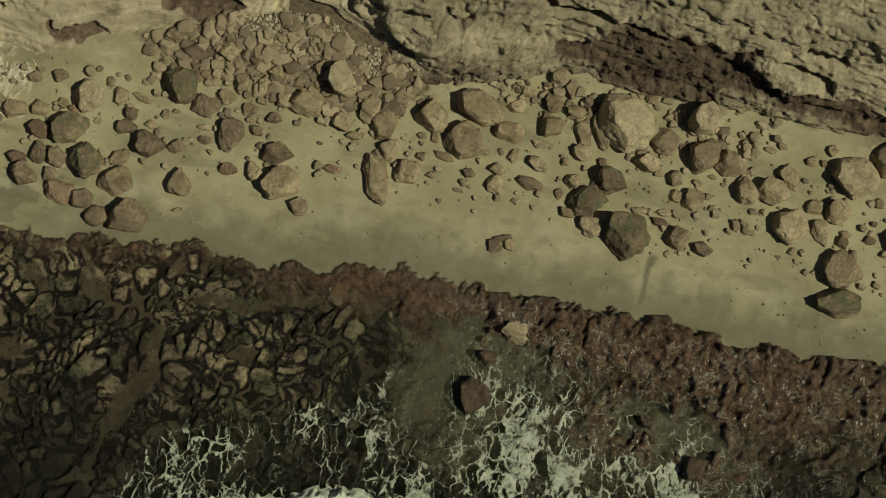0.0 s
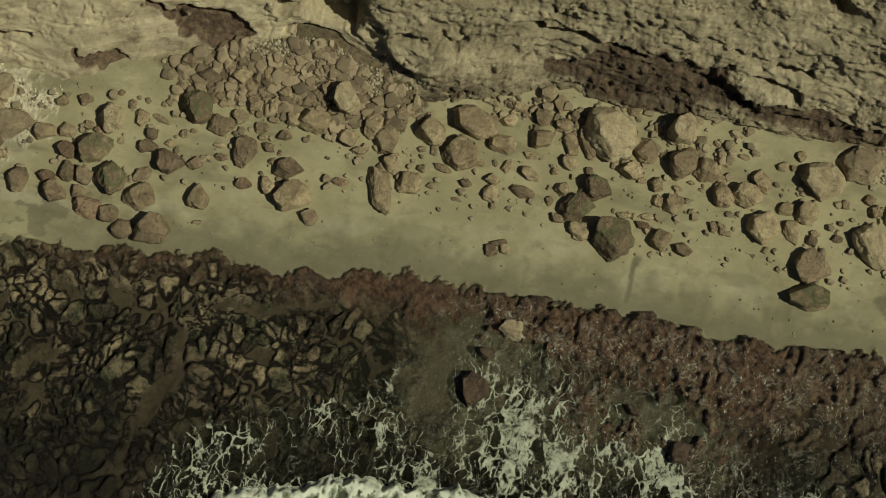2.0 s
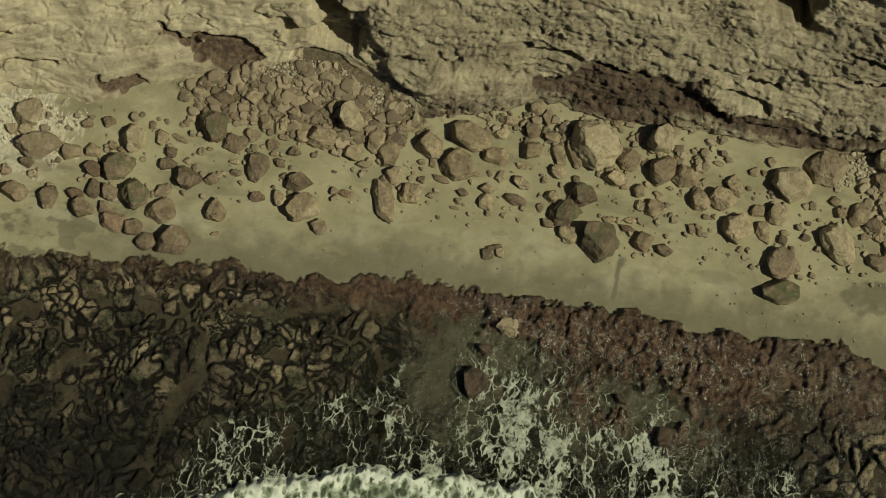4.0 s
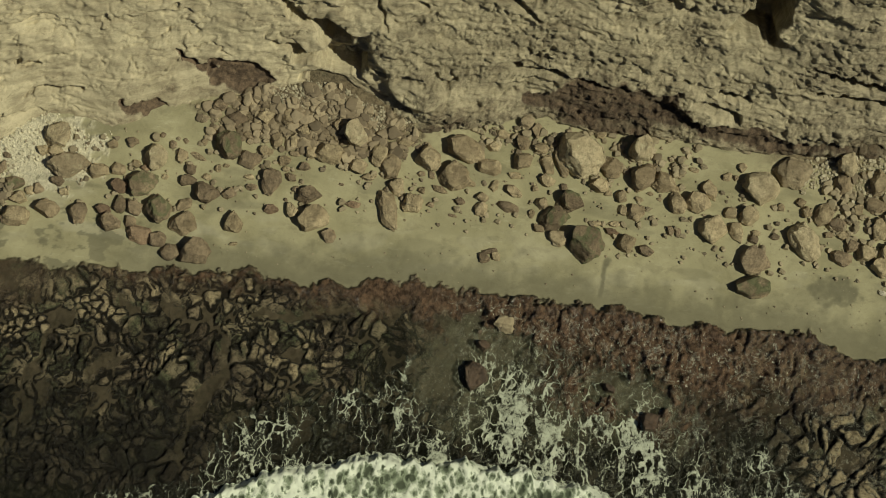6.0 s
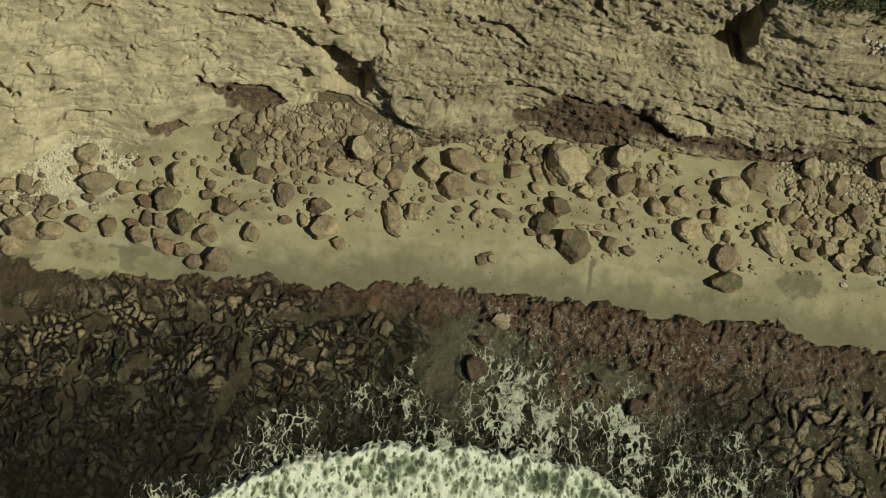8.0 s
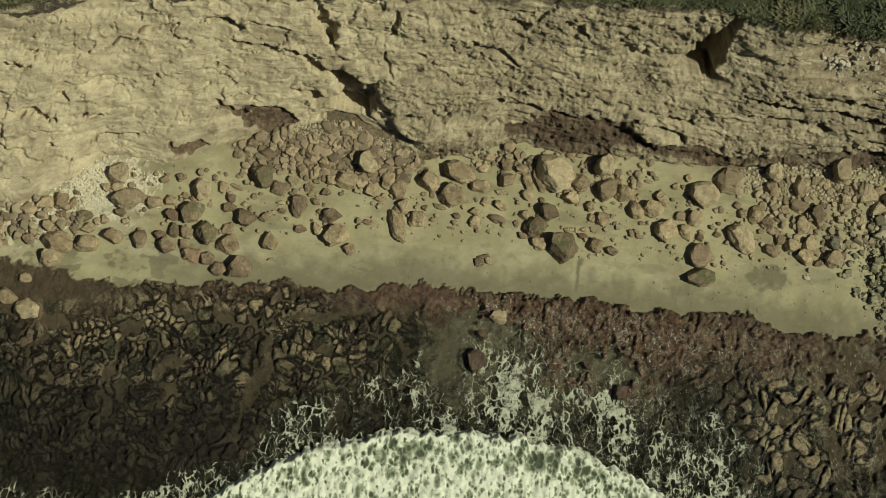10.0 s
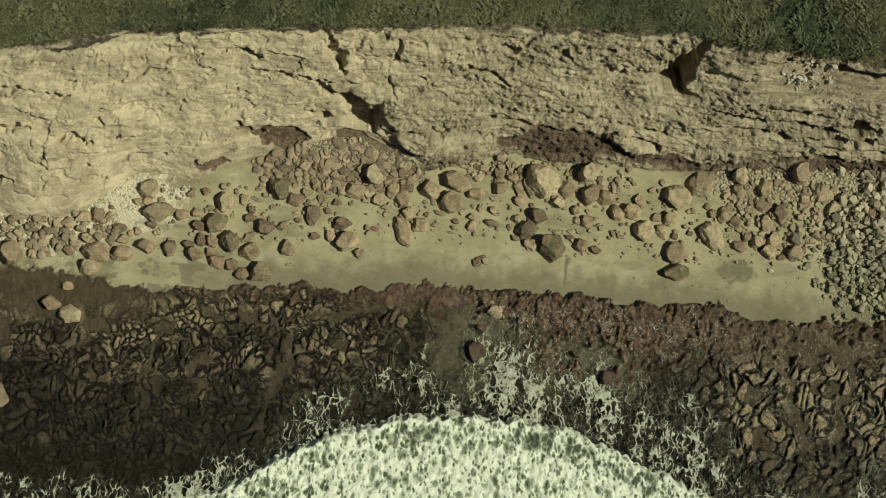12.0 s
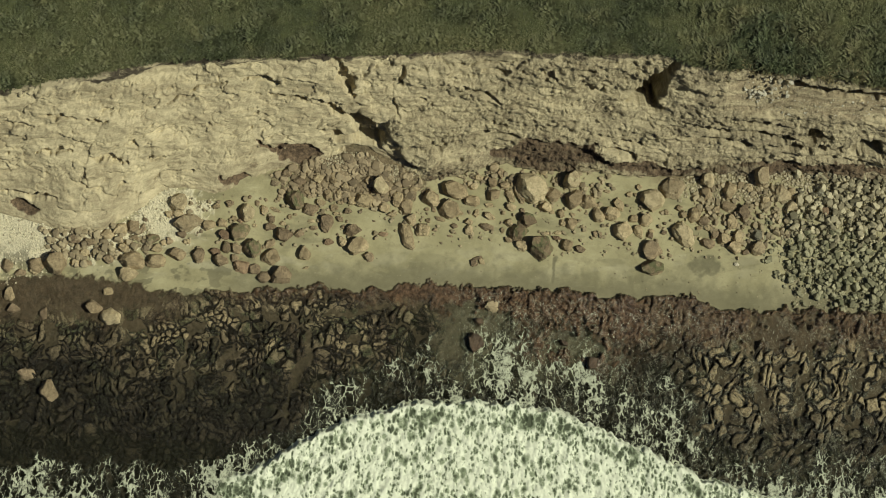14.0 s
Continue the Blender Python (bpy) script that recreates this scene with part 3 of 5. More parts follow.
def crack(x0, v0, x1, v1, width, depth, brown=0.0):
    """A dent along a line on the cliff's face; v runs from foot 0 to edge 1."""
    global dent, stain
    ax, ay, bx, by = x0, v0 * 9.5, x1, v1 * 9.5
    jag = 0.2 + 0.3 * width
    px, py = cx + jag * NOISE_A, cv * 9.5 + jag * NOISE_B
    t = np.clip(((px - ax) * (bx - ax) + (py - ay) * (by - ay)) / max((bx - ax) ** 2 + (by - ay) ** 2, 1e-6), 0, 1)
    d = np.hypot(px - ax - t * (bx - ax), py - ay - t * (by - ay)) / (width * (0.35 + 0.65 * np.sin(np.pi * np.clip(t, 0.04, 0.96))))
    m = step(1.0, 0.55, d)
    dent = np.maximum(dent, depth * m)
    stain = np.maximum(stain, brown * step(1.5, 0.5, d))


def notch(x0, v0, x1, v1, x2, v2, depth):
    """A three-cornered bay broken out of the cliff's edge."""
    global dent
    px, py = cx + 0.22 * NOISE_A, cv * 9.5 + 0.22 * NOISE_B
    corners = [(x0, v0 * 9.5), (x1, v1 * 9.5), (x2, v2 * 9.5)]
    inner = np.full(cx.shape, 99.0)
    for (ax, ay), (bx, by) in zip(corners, corners[1:] + corners[:1]):
        inner = np.minimum(inner, ((bx - ax) * (py - ay) - (by - ay) * (px - ax)) / math.hypot(bx - ax, by - ay))
    dent = np.maximum(dent, depth * step(0.0, 0.22, inner))


def slab(x0, v0, x1, v1, width, height):
    """A nose of harder rock along a line on the cliff's face."""
    global nose
    px, py = cx + 0.3 * perlin(cx * 0.8, cv * 7, 82), cv * 9.5 + 0.3 * perlin(cx * 0.8, cv * 7, 92)
    ax, ay, bx, by = x0, v0 * 9.5, x1, v1 * 9.5
    t = np.clip(((px - ax) * (bx - ax) + (py - ay) * (by - ay)) / ((bx - ax) ** 2 + (by - ay) ** 2), 0, 1)
    off = px - ax - t * (bx - ax)
    d = np.hypot(np.where(off > 0, off * 0.4, off), py - ay - t * (by - ay)) / width
    nose = np.maximum(nose, height * step(1.0, 0.6, d))


nose = np.zeros_like(cx)
NOISE_A, NOISE_B = fbm(cx * 0.9, cv * 9, 3, 81), fbm(cx * 0.9, cv * 9, 4, 91)
crack(-30.62, 0.176, -26.75, 0.190, 0.26, 1.8)
crack(-20.3, 0.150, -17.6, 0.155, 0.24, 2.0)
crack(-24.39, 0.457, -21.95, 0.376, 0.20, 0.50)
crack(-27.96, 0.512, -25.69, 0.515, 0.20, 0.50)
crack(-30.28, 0.715, -28.06, 0.688, 0.16, 0.40)
crack(-27.65, 0.763, -25.24, 0.723, 0.16, 0.40)
crack(-24.69, 0.697, -23.20, 0.664, 0.16, 0.40)
crack(-17.74, 0.773, -15.27, 0.810, 0.20, 0.50)
crack(-13.94, 0.833, -11.85, 0.793, 0.20, 0.50)
crack(-12.40, 0.677, -9.12, 0.608, 0.20, 0.45)
crack(-20.44, 0.331, -19.61, 0.303, 0.24, 0.50)
crack(-21.74, 0.499, -21.29, 0.448, 0.16, 0.30)
crack(-19.06, 0.716, -17.36, 0.726, 0.16, 0.35)
crack(-7.67, 0.884, -6.62, 0.659, 0.44, 0.90)
crack(-8.08, 0.984, -7.66, 0.864, 0.20, 0.50)
crack(-3.44, 0.725, -3.20, 0.856, 0.24, 0.50)
crack(-9.13, 0.628, -5.93, 0.382, 0.36, 0.90)
crack(-6.4, 0.45, -4.5, 0.20, 0.85, 2.00)
crack(-7.3, 0.26, -4.4, 0.17, 0.70, 1.60)
crack(-8.6, 0.330, -6.6, 0.240, 0.30, 0.80)
crack(-7.41, 0.113, -4.61, 0.064, 0.32, 0.80)
crack(-3.88, 0.209, 0.08, 0.220, 0.26, 0.55)
crack(-3.61, 0.065, -1.61, 0.056, 0.20, 0.25)
crack(-11.37, 0.231, -8.98, 0.078, 0.95, 0.40, 1.0)
crack(-17.99, -0.045, -12.11, -0.054, 0.40, 0.02, 0.78)
crack(-3.74, -0.084, 0.60, 0.041, 0.40, 0.05, 0.6)
crack(11.85, 0.090, 16.80, 0.040, 0.56, 0.15, 0.8)
crack(22.96, 0.043, 31.52, 0.100, 0.48, 0.10, 1.0)
crack(0.95, 0.677, 3.59, 0.563, 0.28, 0.50)
crack(2.27, 0.794, 4.17, 0.807, 0.24, 0.45)
crack(5.84, 0.823, 7.46, 0.766, 0.36, 0.55)
crack(8.42, 0.675, 10.96, 0.696, 0.16, 0.35)
crack(0.05, 0.861, 4.12, 0.872, 0.16, 0.35)
crack(2.02, 0.287, 5.85, 0.245, 0.24, 0.80)
crack(4.16, 0.112, 10.83, 0.135, 1.43, 0.35, 1.0)
crack(5.05, 0.247, 8.49, 0.210, 0.24, 0.90)
crack(8.52, 0.181, 11.46, 0.071, 0.40, 0.40, 1.0)
crack(11.64, 0.201, 13.48, 0.150, 0.36, 0.80)
crack(12.63, 0.287, 13.77, 0.247, 0.28, 0.70)
crack(14.42, 0.561, 15.06, 0.560, 0.32, 0.60)
crack(16.42, 0.470, 20.36, 0.391, 0.30, 1.20)
crack(20.36, 0.391, 24.72, 0.335, 0.30, 1.20)
crack(16.89, 0.331, 22.60, 0.265, 0.30, 1.05)
crack(22.60, 0.265, 28.88, 0.292, 0.35, 1.20)
crack(19.37, 0.517, 24.32, 0.453, 0.25, 0.90)
crack(25.40, 0.389, 26.92, 0.401, 0.65, 1.65)
crack(28.79, 0.338, 31.46, 0.292, 0.80, 2.10)
crack(23.8, 0.86, 32.0, 0.79, 0.50, 2.0)
crack(19.99, 0.896, 23.64, 0.851, 0.24, 0.60)
crack(11.07, 0.057, 15.97, 0.047, 0.24, 0.50, 1.0)
crack(15.97, 0.047, 20.91, 0.035, 0.24, 0.50, 1.0)
crack(20.87, 0.063, 26.97, 0.109, 0.24, 0.60, 1.0)
crack(23.94, 0.192, 30.58, 0.160, 0.25, 0.90)
crack(-17.99, -0.016, -15.42, 0.027, 0.24, 0.30, 1.0)
crack(-15.43, 0.128, -13.68, 0.066, 0.36, 0.30, 1.0)
crack(-29.90, 0.094, -27.95, 0.103, 0.36, 0.40, 1.0)
crack(-23.75, 0.736, -22.81, 0.732, 0.16, 0.30)
crack(-22.54, 0.244, -21.98, 0.229, 0.12, 0.30)
crack(-4.07, 0.602, -3.43, 0.485, 0.24, 0.40)
crack(-2.12, 0.588, -1.63, 0.561, 0.20, 0.30)
crack(-5.74, -0.116, -5.14, -0.098, 0.16, 0.20, 1.0)
crack(3.15, 0.372, 4.58, 0.331, 0.20, 0.40)
crack(9.00, 0.866, 9.89, 0.841, 0.20, 0.40)
crack(-13.32, 0.331, -11.36, 0.191, 0.16, 0.30, 1.0)
crack(-25.95, 0.325, -19.16, 0.025, 0.12, 0.20)
crack(-26.78, 0.133, -23.32, 0.111, 0.12, 0.20)
slab(-3.5, 0.40, -2.2, 0.16, 0.90, 0.55)
slab(-3.03, 0.250, 0.16, 0.089, 1.03, 0.15)
slab(-5.39, 0.492, -1.19, 0.356, 0.71, 0.35)
slab(10.6, 0.23, 11.9, 0.12, 0.70, 0.32)
notch(12.3, 0.60, 14.7, 0.52, 15.85, 1.02, 3.2)
right = step(12, 19, cx)
bed = tall + 0.05 * cx + 0.35 * fbm(cx * 0.12, tall * 0.25, 3, 101)


def ledges(u, sharp=0.12):
    """Beds that lean out upwards and break back at their tops."""
    t = u - np.floor(u)
    return np.where(t < 1 - sharp, t / (1 - sharp), (1 - t) / sharp)


here = step(-0.15, 0.35, fbm(cx * 0.3, bed * 0.5, 3, 105))
there = step(-0.05, 0.4, fbm(cx * 0.5 + 9, bed * 0.8, 3, 108))
slabs = fbm(cx * 0.22, bed * 0.6, 4, 121)
f1, f2, which = cells(cx * 0.22 + 0.6 * NOISE_A, bed * 0.7 + 0.35 * NOISE_B, 5)
plate = cells(cx * 0.45 + 0.5 * NOISE_A, bed * 1.1 + 0.3 * NOISE_B, 9)[2]


def blocks(u, v, seed):
    """Broken faces: every cell of the rock set in or out and leaning its own way."""
    a, b, own = cells(u, v, seed)
    lean = (own * 13.7) % 1 - 0.5
    return (own - 0.5) + 0.8 * lean * np.clip(b - a, 0, 0.6) * step(0.0, 0.12, b - a) - 0.35 * step(0.07, 0.0, b - a)


def fissures(u, v, seed, width):
    return step(width, 0.3 * width, np.abs(fbm(u, v, 3, seed)))


bent_bed = bed + 0.22 * fbm(cx * 0.35, bed * 0.7, 4, 144)
long_patch = step(-0.1, 0.3, fbm(cx * 0.22, bed * 0.9, 3, 145))
thin_patch = step(-0.1, 0.3, fbm(cx * 0.3 + 5, bed * 0.7, 3, 146))
crumbly = step(-8, 0, cx) * (0.5 + 0.5 * step(-0.3, 0.3, fbm(cx * 0.2, bed * 0.5, 3, 147)))
body = (0.20 * slabs + 0.08 * here * ledges(bed * 0.8 + 0.35 * fbm(cx * 0.6, bed * 0.4, 3, 109))
        + (0.12 * (0.15 + 0.85 * there) * step(1, -6, cx) + 0.03 + 0.05 * right) * ledges(bed * 1.05 + 4 * plate + 0.12 * cx * (plate - 0.5), 0.06)
        + 0.15 * long_patch * (0.25 + 0.75 * step(-8, 2, cx)) * ledges(bent_bed * 1.5, 0.08) + 0.03 * thin_patch * (0.35 + 0.65 * step(-14, -4, cx)) * ledges(bent_bed * 4.3 + 0.3 * NOISE_A, 0.14)
        + 0.22 * right * ledges(bed * 0.45 + 0.4 * NOISE_A, 0.2) * (0.2 + 0.8 * here)
        + 0.14 * (which - 0.5) * step(0.0, 0.1, f2 - f1) + 0.26 * blocks(cx * 0.24 + 0.3 * NOISE_A, bent_bed * 0.7 + 0.2 * NOISE_B, 31) + 0.04 * fbm(cx * 1.3, bed * 2.2, 4, 131)
        + (0.03 + 0.12 * crumbly) * blocks(cx * 0.8 + 0.4 * NOISE_B, bent_bed * 1.9 + 0.3 * NOISE_A, 21) * (0.25 + 0.75 * long_patch)
        + (0.005 + 0.10 * crumbly) * blocks(cx * 1.8 + 0.5 * NOISE_A, bent_bed * 3.6 + 0.4 * NOISE_B, 22) * (0.3 + 0.7 * thin_patch)
        - 0.13 * fissures(cx * 0.22, bent_bed * 1.25, 148, 0.05) * step(-0.1, 0.25, fbm(cx * 0.3, bed * 0.6, 3, 150)) - 0.07 * fissures(cx * 0.5 + 3, bent_bed * 2.6, 149, 0.06) * step(0.0, 0.3, fbm(cx * 0.35, bed * 0.6, 3, 152))
        + crumbly * (0.10 * fbm(cx * 1.3, bed * 1.6, 5, 143, 0.66) + 0.05 * ridged(cx * 2.4, bed * 3.0, 3, 141) + 0.07 * fbm(cx * 2.4, bed * 3.4, 3, 153, 0.7)
                     - 0.10 * step(0.15, 0.34, fbm(cx * 0.9, bed * 2.4, 4, 155, 0.65)) + 0.05 * blocks(cx * 2.2 + 0.5 * NOISE_B, bent_bed * 3.4 + 0.4 * NOISE_A, 24)) + 0.02 * fbm(cx * 3.2, bed * 4.0, 3, 154, 0.6))
layers = ridged(cx * 0.16, bed * 1.3, 4, 111)
slope_zone = step(18, 20.5, cx) * step(0.56, 0.62, cv + 0.03 * NOISE_A) * step(0.9, 0.84, cv + 0.03 * NOISE_A)
body = body * (1 - 0.75 * slope_zone) - 0.25 * slope_zone
swell = 0.6 * fbm(cx * 0.09, tall * 0.12, 2, 151)
fade = step(1.0, 0.93, cv)
body = body * (1 - 0.6 * step(0.30, 0.08, cv) * step(-5, -10, cx))
push = (body + swell) * (0.25 + 0.75 * fade) - dent + nose
side = 0.07 * fbm(cx * 0.8, bed * 1.2, 3, 161) * fade
low_down = np.clip(cv / 0.35, 0.15, 1)   # near the foot the hollows run in level, not down
cliff_x, cliff_y, cliff_z = cx + side, CLIFF_Y + ny * push, CLIFF_Z + nz * (push + dent * (1 - low_down))
cliff_z = np.where(cv >= 0.999, TOP, np.minimum(cliff_z, TOP - 0.02))
soil = step(0.937, 0.962, cv + 0.03 * NOISE_B) * step(19, 15, cx)
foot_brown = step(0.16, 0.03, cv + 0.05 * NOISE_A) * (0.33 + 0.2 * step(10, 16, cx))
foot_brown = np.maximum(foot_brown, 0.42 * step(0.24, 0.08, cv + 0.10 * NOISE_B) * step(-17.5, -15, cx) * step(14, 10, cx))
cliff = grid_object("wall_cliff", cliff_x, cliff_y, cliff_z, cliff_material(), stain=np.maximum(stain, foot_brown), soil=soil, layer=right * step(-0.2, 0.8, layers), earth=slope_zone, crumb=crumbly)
tagged(cliff, "weathered pale sandstone sea cliff with cracked ledges and dark hollows", "cliff", kind="structure")

# ---- cliff top ----
tx, tv = np.meshgrid(spread(-33, 34, 0.25, 1500), np.concatenate([[-0.12, 0.0], np.cumsum(0.25 * 1.08 ** np.arange(90))]))
lip = edge_y(tx) + 0.12 * fbm(tx * 1.2, 0 * tx, 3, 171)
turf = grid_object("ground_clifftop", tx, lip + tv, TOP + 0.12 * step(0, 0.4, tv) - 0.3 * (tv < 0) + 0.1 * perlin(tx * 0.3, tv * 0.3, 8) * step(0, 1, tv), turf_material())
tagged(turf, "dark earthy turf along the edge of the cliff top", "ground", kind="structure")


def tuft_field(name, label, count, place, size, material, blades, category, seed, slim=1.0):
    """Many small bent leaves in one mesh; place gives x, y and height from random numbers."""
    r = np.random.RandomState(seed)
    x, y, z, scale = place(r, count)
    verts, faces = [], []
    ang = r.rand(count, blades) * 2 * np.pi
    lean = 0.65 + 0.65 * r.rand(count, blades)
    length = size * scale[:, None] * (0.6 + 0.8 * r.rand(count, blades))
    width = length * slim * (0.16 + 0.12 * r.rand(count, blades))
    cs, sn = np.cos(ang), np.sin(ang)
    reach, up = length * np.sin(lean), length * np.cos(lean)
    base = np.stack([np.broadcast_to(a[:, None], ang.shape) for a in (x, y, z)], -1)

    def at(out, high, across):
        return base + np.stack([cs * out - sn * across, sn * out + cs * across, high], -1)
    pts = np.stack([at(0 * reach, 0 * up, -width * 0.4), at(0 * reach, 0 * up, width * 0.4), at(reach * 0.55, up * 0.7, width), at(reach * 0.55, up * 0.7, -width), at(reach, up, 0 * width)], 2)
    pts = pts.reshape(-1, 3)
    k = np.arange(count * blades)[:, None] * 5
    quads, tris = k + np.array([0, 1, 2, 3]), k + np.array([3, 2, 4])
    me = bpy.data.meshes.new(name)
    me.vertices.add(len(pts))
    me.vertices.foreach_set("co", pts.astype(np.float32).ravel())
    loops = np.concatenate([quads, tris], 1)
    me.loops.add(loops.size)
    me.loops.foreach_set("vertex_index", loops.astype(np.int32).ravel())
    me.polygons.add(len(loops) * 2)
    starts = np.stack([np.arange(len(loops)) * 7, np.arange(len(loops)) * 7 + 4], 1).ravel()
    me.polygons.foreach_set("loop_start", starts.astype(np.int32))
    me.polygons.foreach_set("loop_total", np.tile([4, 3], len(loops)).astype(np.int32))
    me.update(calc_edges=True)
    me.materials.append(material)
    return tagged(new(name, me), label, category, kind="stuff")


def on_top(near, far, low=-33.0, high=34.0):
    def place(r, n):
        x = low + (high - low) * r.rand(n)
        back = near + (far - near) * r.rand(n)
        y = edge_y(x) + back
        return x, y, np.full(n, TOP + 0.08), 0.6 + 0.9 * step(-0.3, 0.6, fbm(x * 0.5, y * 0.5, 3, 181))
    return place


tuft_field("grass", "dense green grass and leafy weeds covering the cliff top", 46000, on_top(-0.18, 8.0), 0.31,
           leaf_material("grass_leaf", (0.066, 0.08, 0.034), (0.118, 0.134, 0.06), (0.185, 0.18, 0.082)), 6, "grass", 3, 0.42)

# ---- sea ----
far_out = np.cumsum(0.5 * 1.3 ** np.arange(30))
sx, sy = np.meshgrid(spread(-33, 34, 0.085, 1500), np.concatenate([-20 - far_out[::-1], np.arange(-20, -3.0, 0.085)]))
sz = SEA + 0.05 * fbm(sx * 0.7, sy * 0.7, 3, 191) + 0.05 * np.sin(sy * 1.1 + 1.5 * perlin(sx * 0.1, sy * 0.1, 12))
foam_top = curve([-60, -30, -24, -18, -14.5, -11.5, -10, -7.5, -5, -3, -1.5, 0, 3.5, 7.5, 10.5, 12.7, 16, 18.8, 21, 60],
                 [-15.5, -14.8, -14.8, -15.1, -14.3, -12.3, -11, -8.6, -8, -7.6, -6.5, -4.6, -3.6, -3.2, -4.0, -6.8, -8.2, -10.8, -12.4, -14.5], 0.5)
seaward = foam_top(sx) - sy + 0.9 * fbm(sx * 0.5, sy * 0.35, 3, 203)
foam = np.clip(step(-0.2, 0.9, seaward) * (0.40 + 0.65 * step(2.0, 5.5, seaward) + 0.5 * step(-10, -13, sx)), 0, 1.4)
foam = foam * (0.7 + 0.5 * fbm(sx * 0.25, sy * 0.25, 2, 201))
low_between = step(0.55, 0.05, reef_lumps(sx, sy, reef_y(sx) - sy)[0])   # foam gathers in the reef's channels
net = low_between * step(-0.2, 0.4, fbm(sx * 0.7, sy * 0.4, 4, 202)) * step(0.0, 1.2, seaward) * (0.12 + 0.18 * step(2.0, 5.0, seaward))
MURK_N = 0.9 * fbm(sx * 0.5, sy * 0.5, 5, 204, 0.6)
murk = np.maximum(step(1.25, 0.5, np.hypot((sx - 2.2) / 2.9, (sy + 5.9) / 2.9) + MURK_N), step(1.25, 0.5, np.hypot((sx - 9.3) / 3.2, (sy + 7.2) / 1.8) + MURK_N))
murk = np.maximum(murk, 0.6 * step(1.2, 0.5, np.hypot((sx - 5.5) / 6.0, (sy + 8.0) / 2.0) + MURK_N))
sea = grid_object("water", sx, sy, sz, water_material(), foam=foam, net=np.clip(net, 0, 1), murk=murk)
tagged(sea, "dark green shallow sea water laced with white foam", "water", kind="structure")


# ---- surf: one broken wave coming in ----
front_y = curve([-60, -19.6, -15, -11.6, -9.4, -6.8, -3.4, 0.3, 5.3, 8.7, 12.1, 15.9, 19.7, 24.4, 60],
                [-18, -17.2, -16.2, -14.8, -13.3, -12.0, -11.0, -10.6, -10.7, -11.4, -12.9, -14.8, -16.3, -17.3, -20], 0.5)
ux, us = np.meshgrid(np.arange(-15.5, 25.0, 0.07), np.concatenate([np.arange(-0.07, 12, 0.07), 12 + np.cumsum(0.1 * 1.3 ** np.arange(18))]))
lobes = 0.3 * fbm(ux * 0.8, us * 0.3, 4, 211) + 0.16 * fbm(ux * 2.6, us * 1.5, 3, 212)
uy = front_y(ux) - us + lobes * step(1.5, 0.0, us)
f1, f2, which = cells(ux * 1.9 + 0.6 * fbm(ux, us, 3, 221), us * 1.5 + 0.6 * fbm(ux, us, 3, 231), 6)
ends = step(-15.5, -11.5, ux) * step(25, 19.5, ux)
crest = step(-0.05, 0.35, us) * (0.28 + 0.22 * step(1.8, 0.3, us))
froth = 0.05 * step(0.55, 0.05, f1) + 0.09 * fbm(ux * 1.2, us * 1.2, 4, 241) + 0.03 * fbm(ux * 5, us * 5, 3, 251)
uz = SEA - 0.16 + (crest + froth * step(0.0, 0.6, us)) * (0.35 + 0.65 * ends) + 0.12 * ends
hole = 0.7 * step(0.0, 0.6, fbm(ux * 0.8, us * 0.5, 4, 261, 0.6)) * step(0.2, 1.4, us) + 0.75 * step(0.25, 0.8, us) * step(2.6, 1.2, us) + 0.9 * (1 - ends) - 0.5 * step(0.45, 0.1, us)
surf = grid_object("breaking_wave", ux, uy, uz, surf_material(), flip=True, hole=hole)
tagged(surf, "rounded front of white broken surf rolling over the reef", "wave", kind="structure")


# ---- boulders ----
WORDS = {"t": "tan sandstone boulder lying on the beach sand", "l": "pale sandstone boulder lying below the cliff", "d": "dark brown wet boulder half sunk in sand",
         "p": "reddish brown flat boulder on the sand", "g": "boulder with patches of green algae on the sand", "y": "grey beach boulder among cobbles", "w": "small white stone on wet sand", "r": "dark wet weed-stained boulder on the reef"}


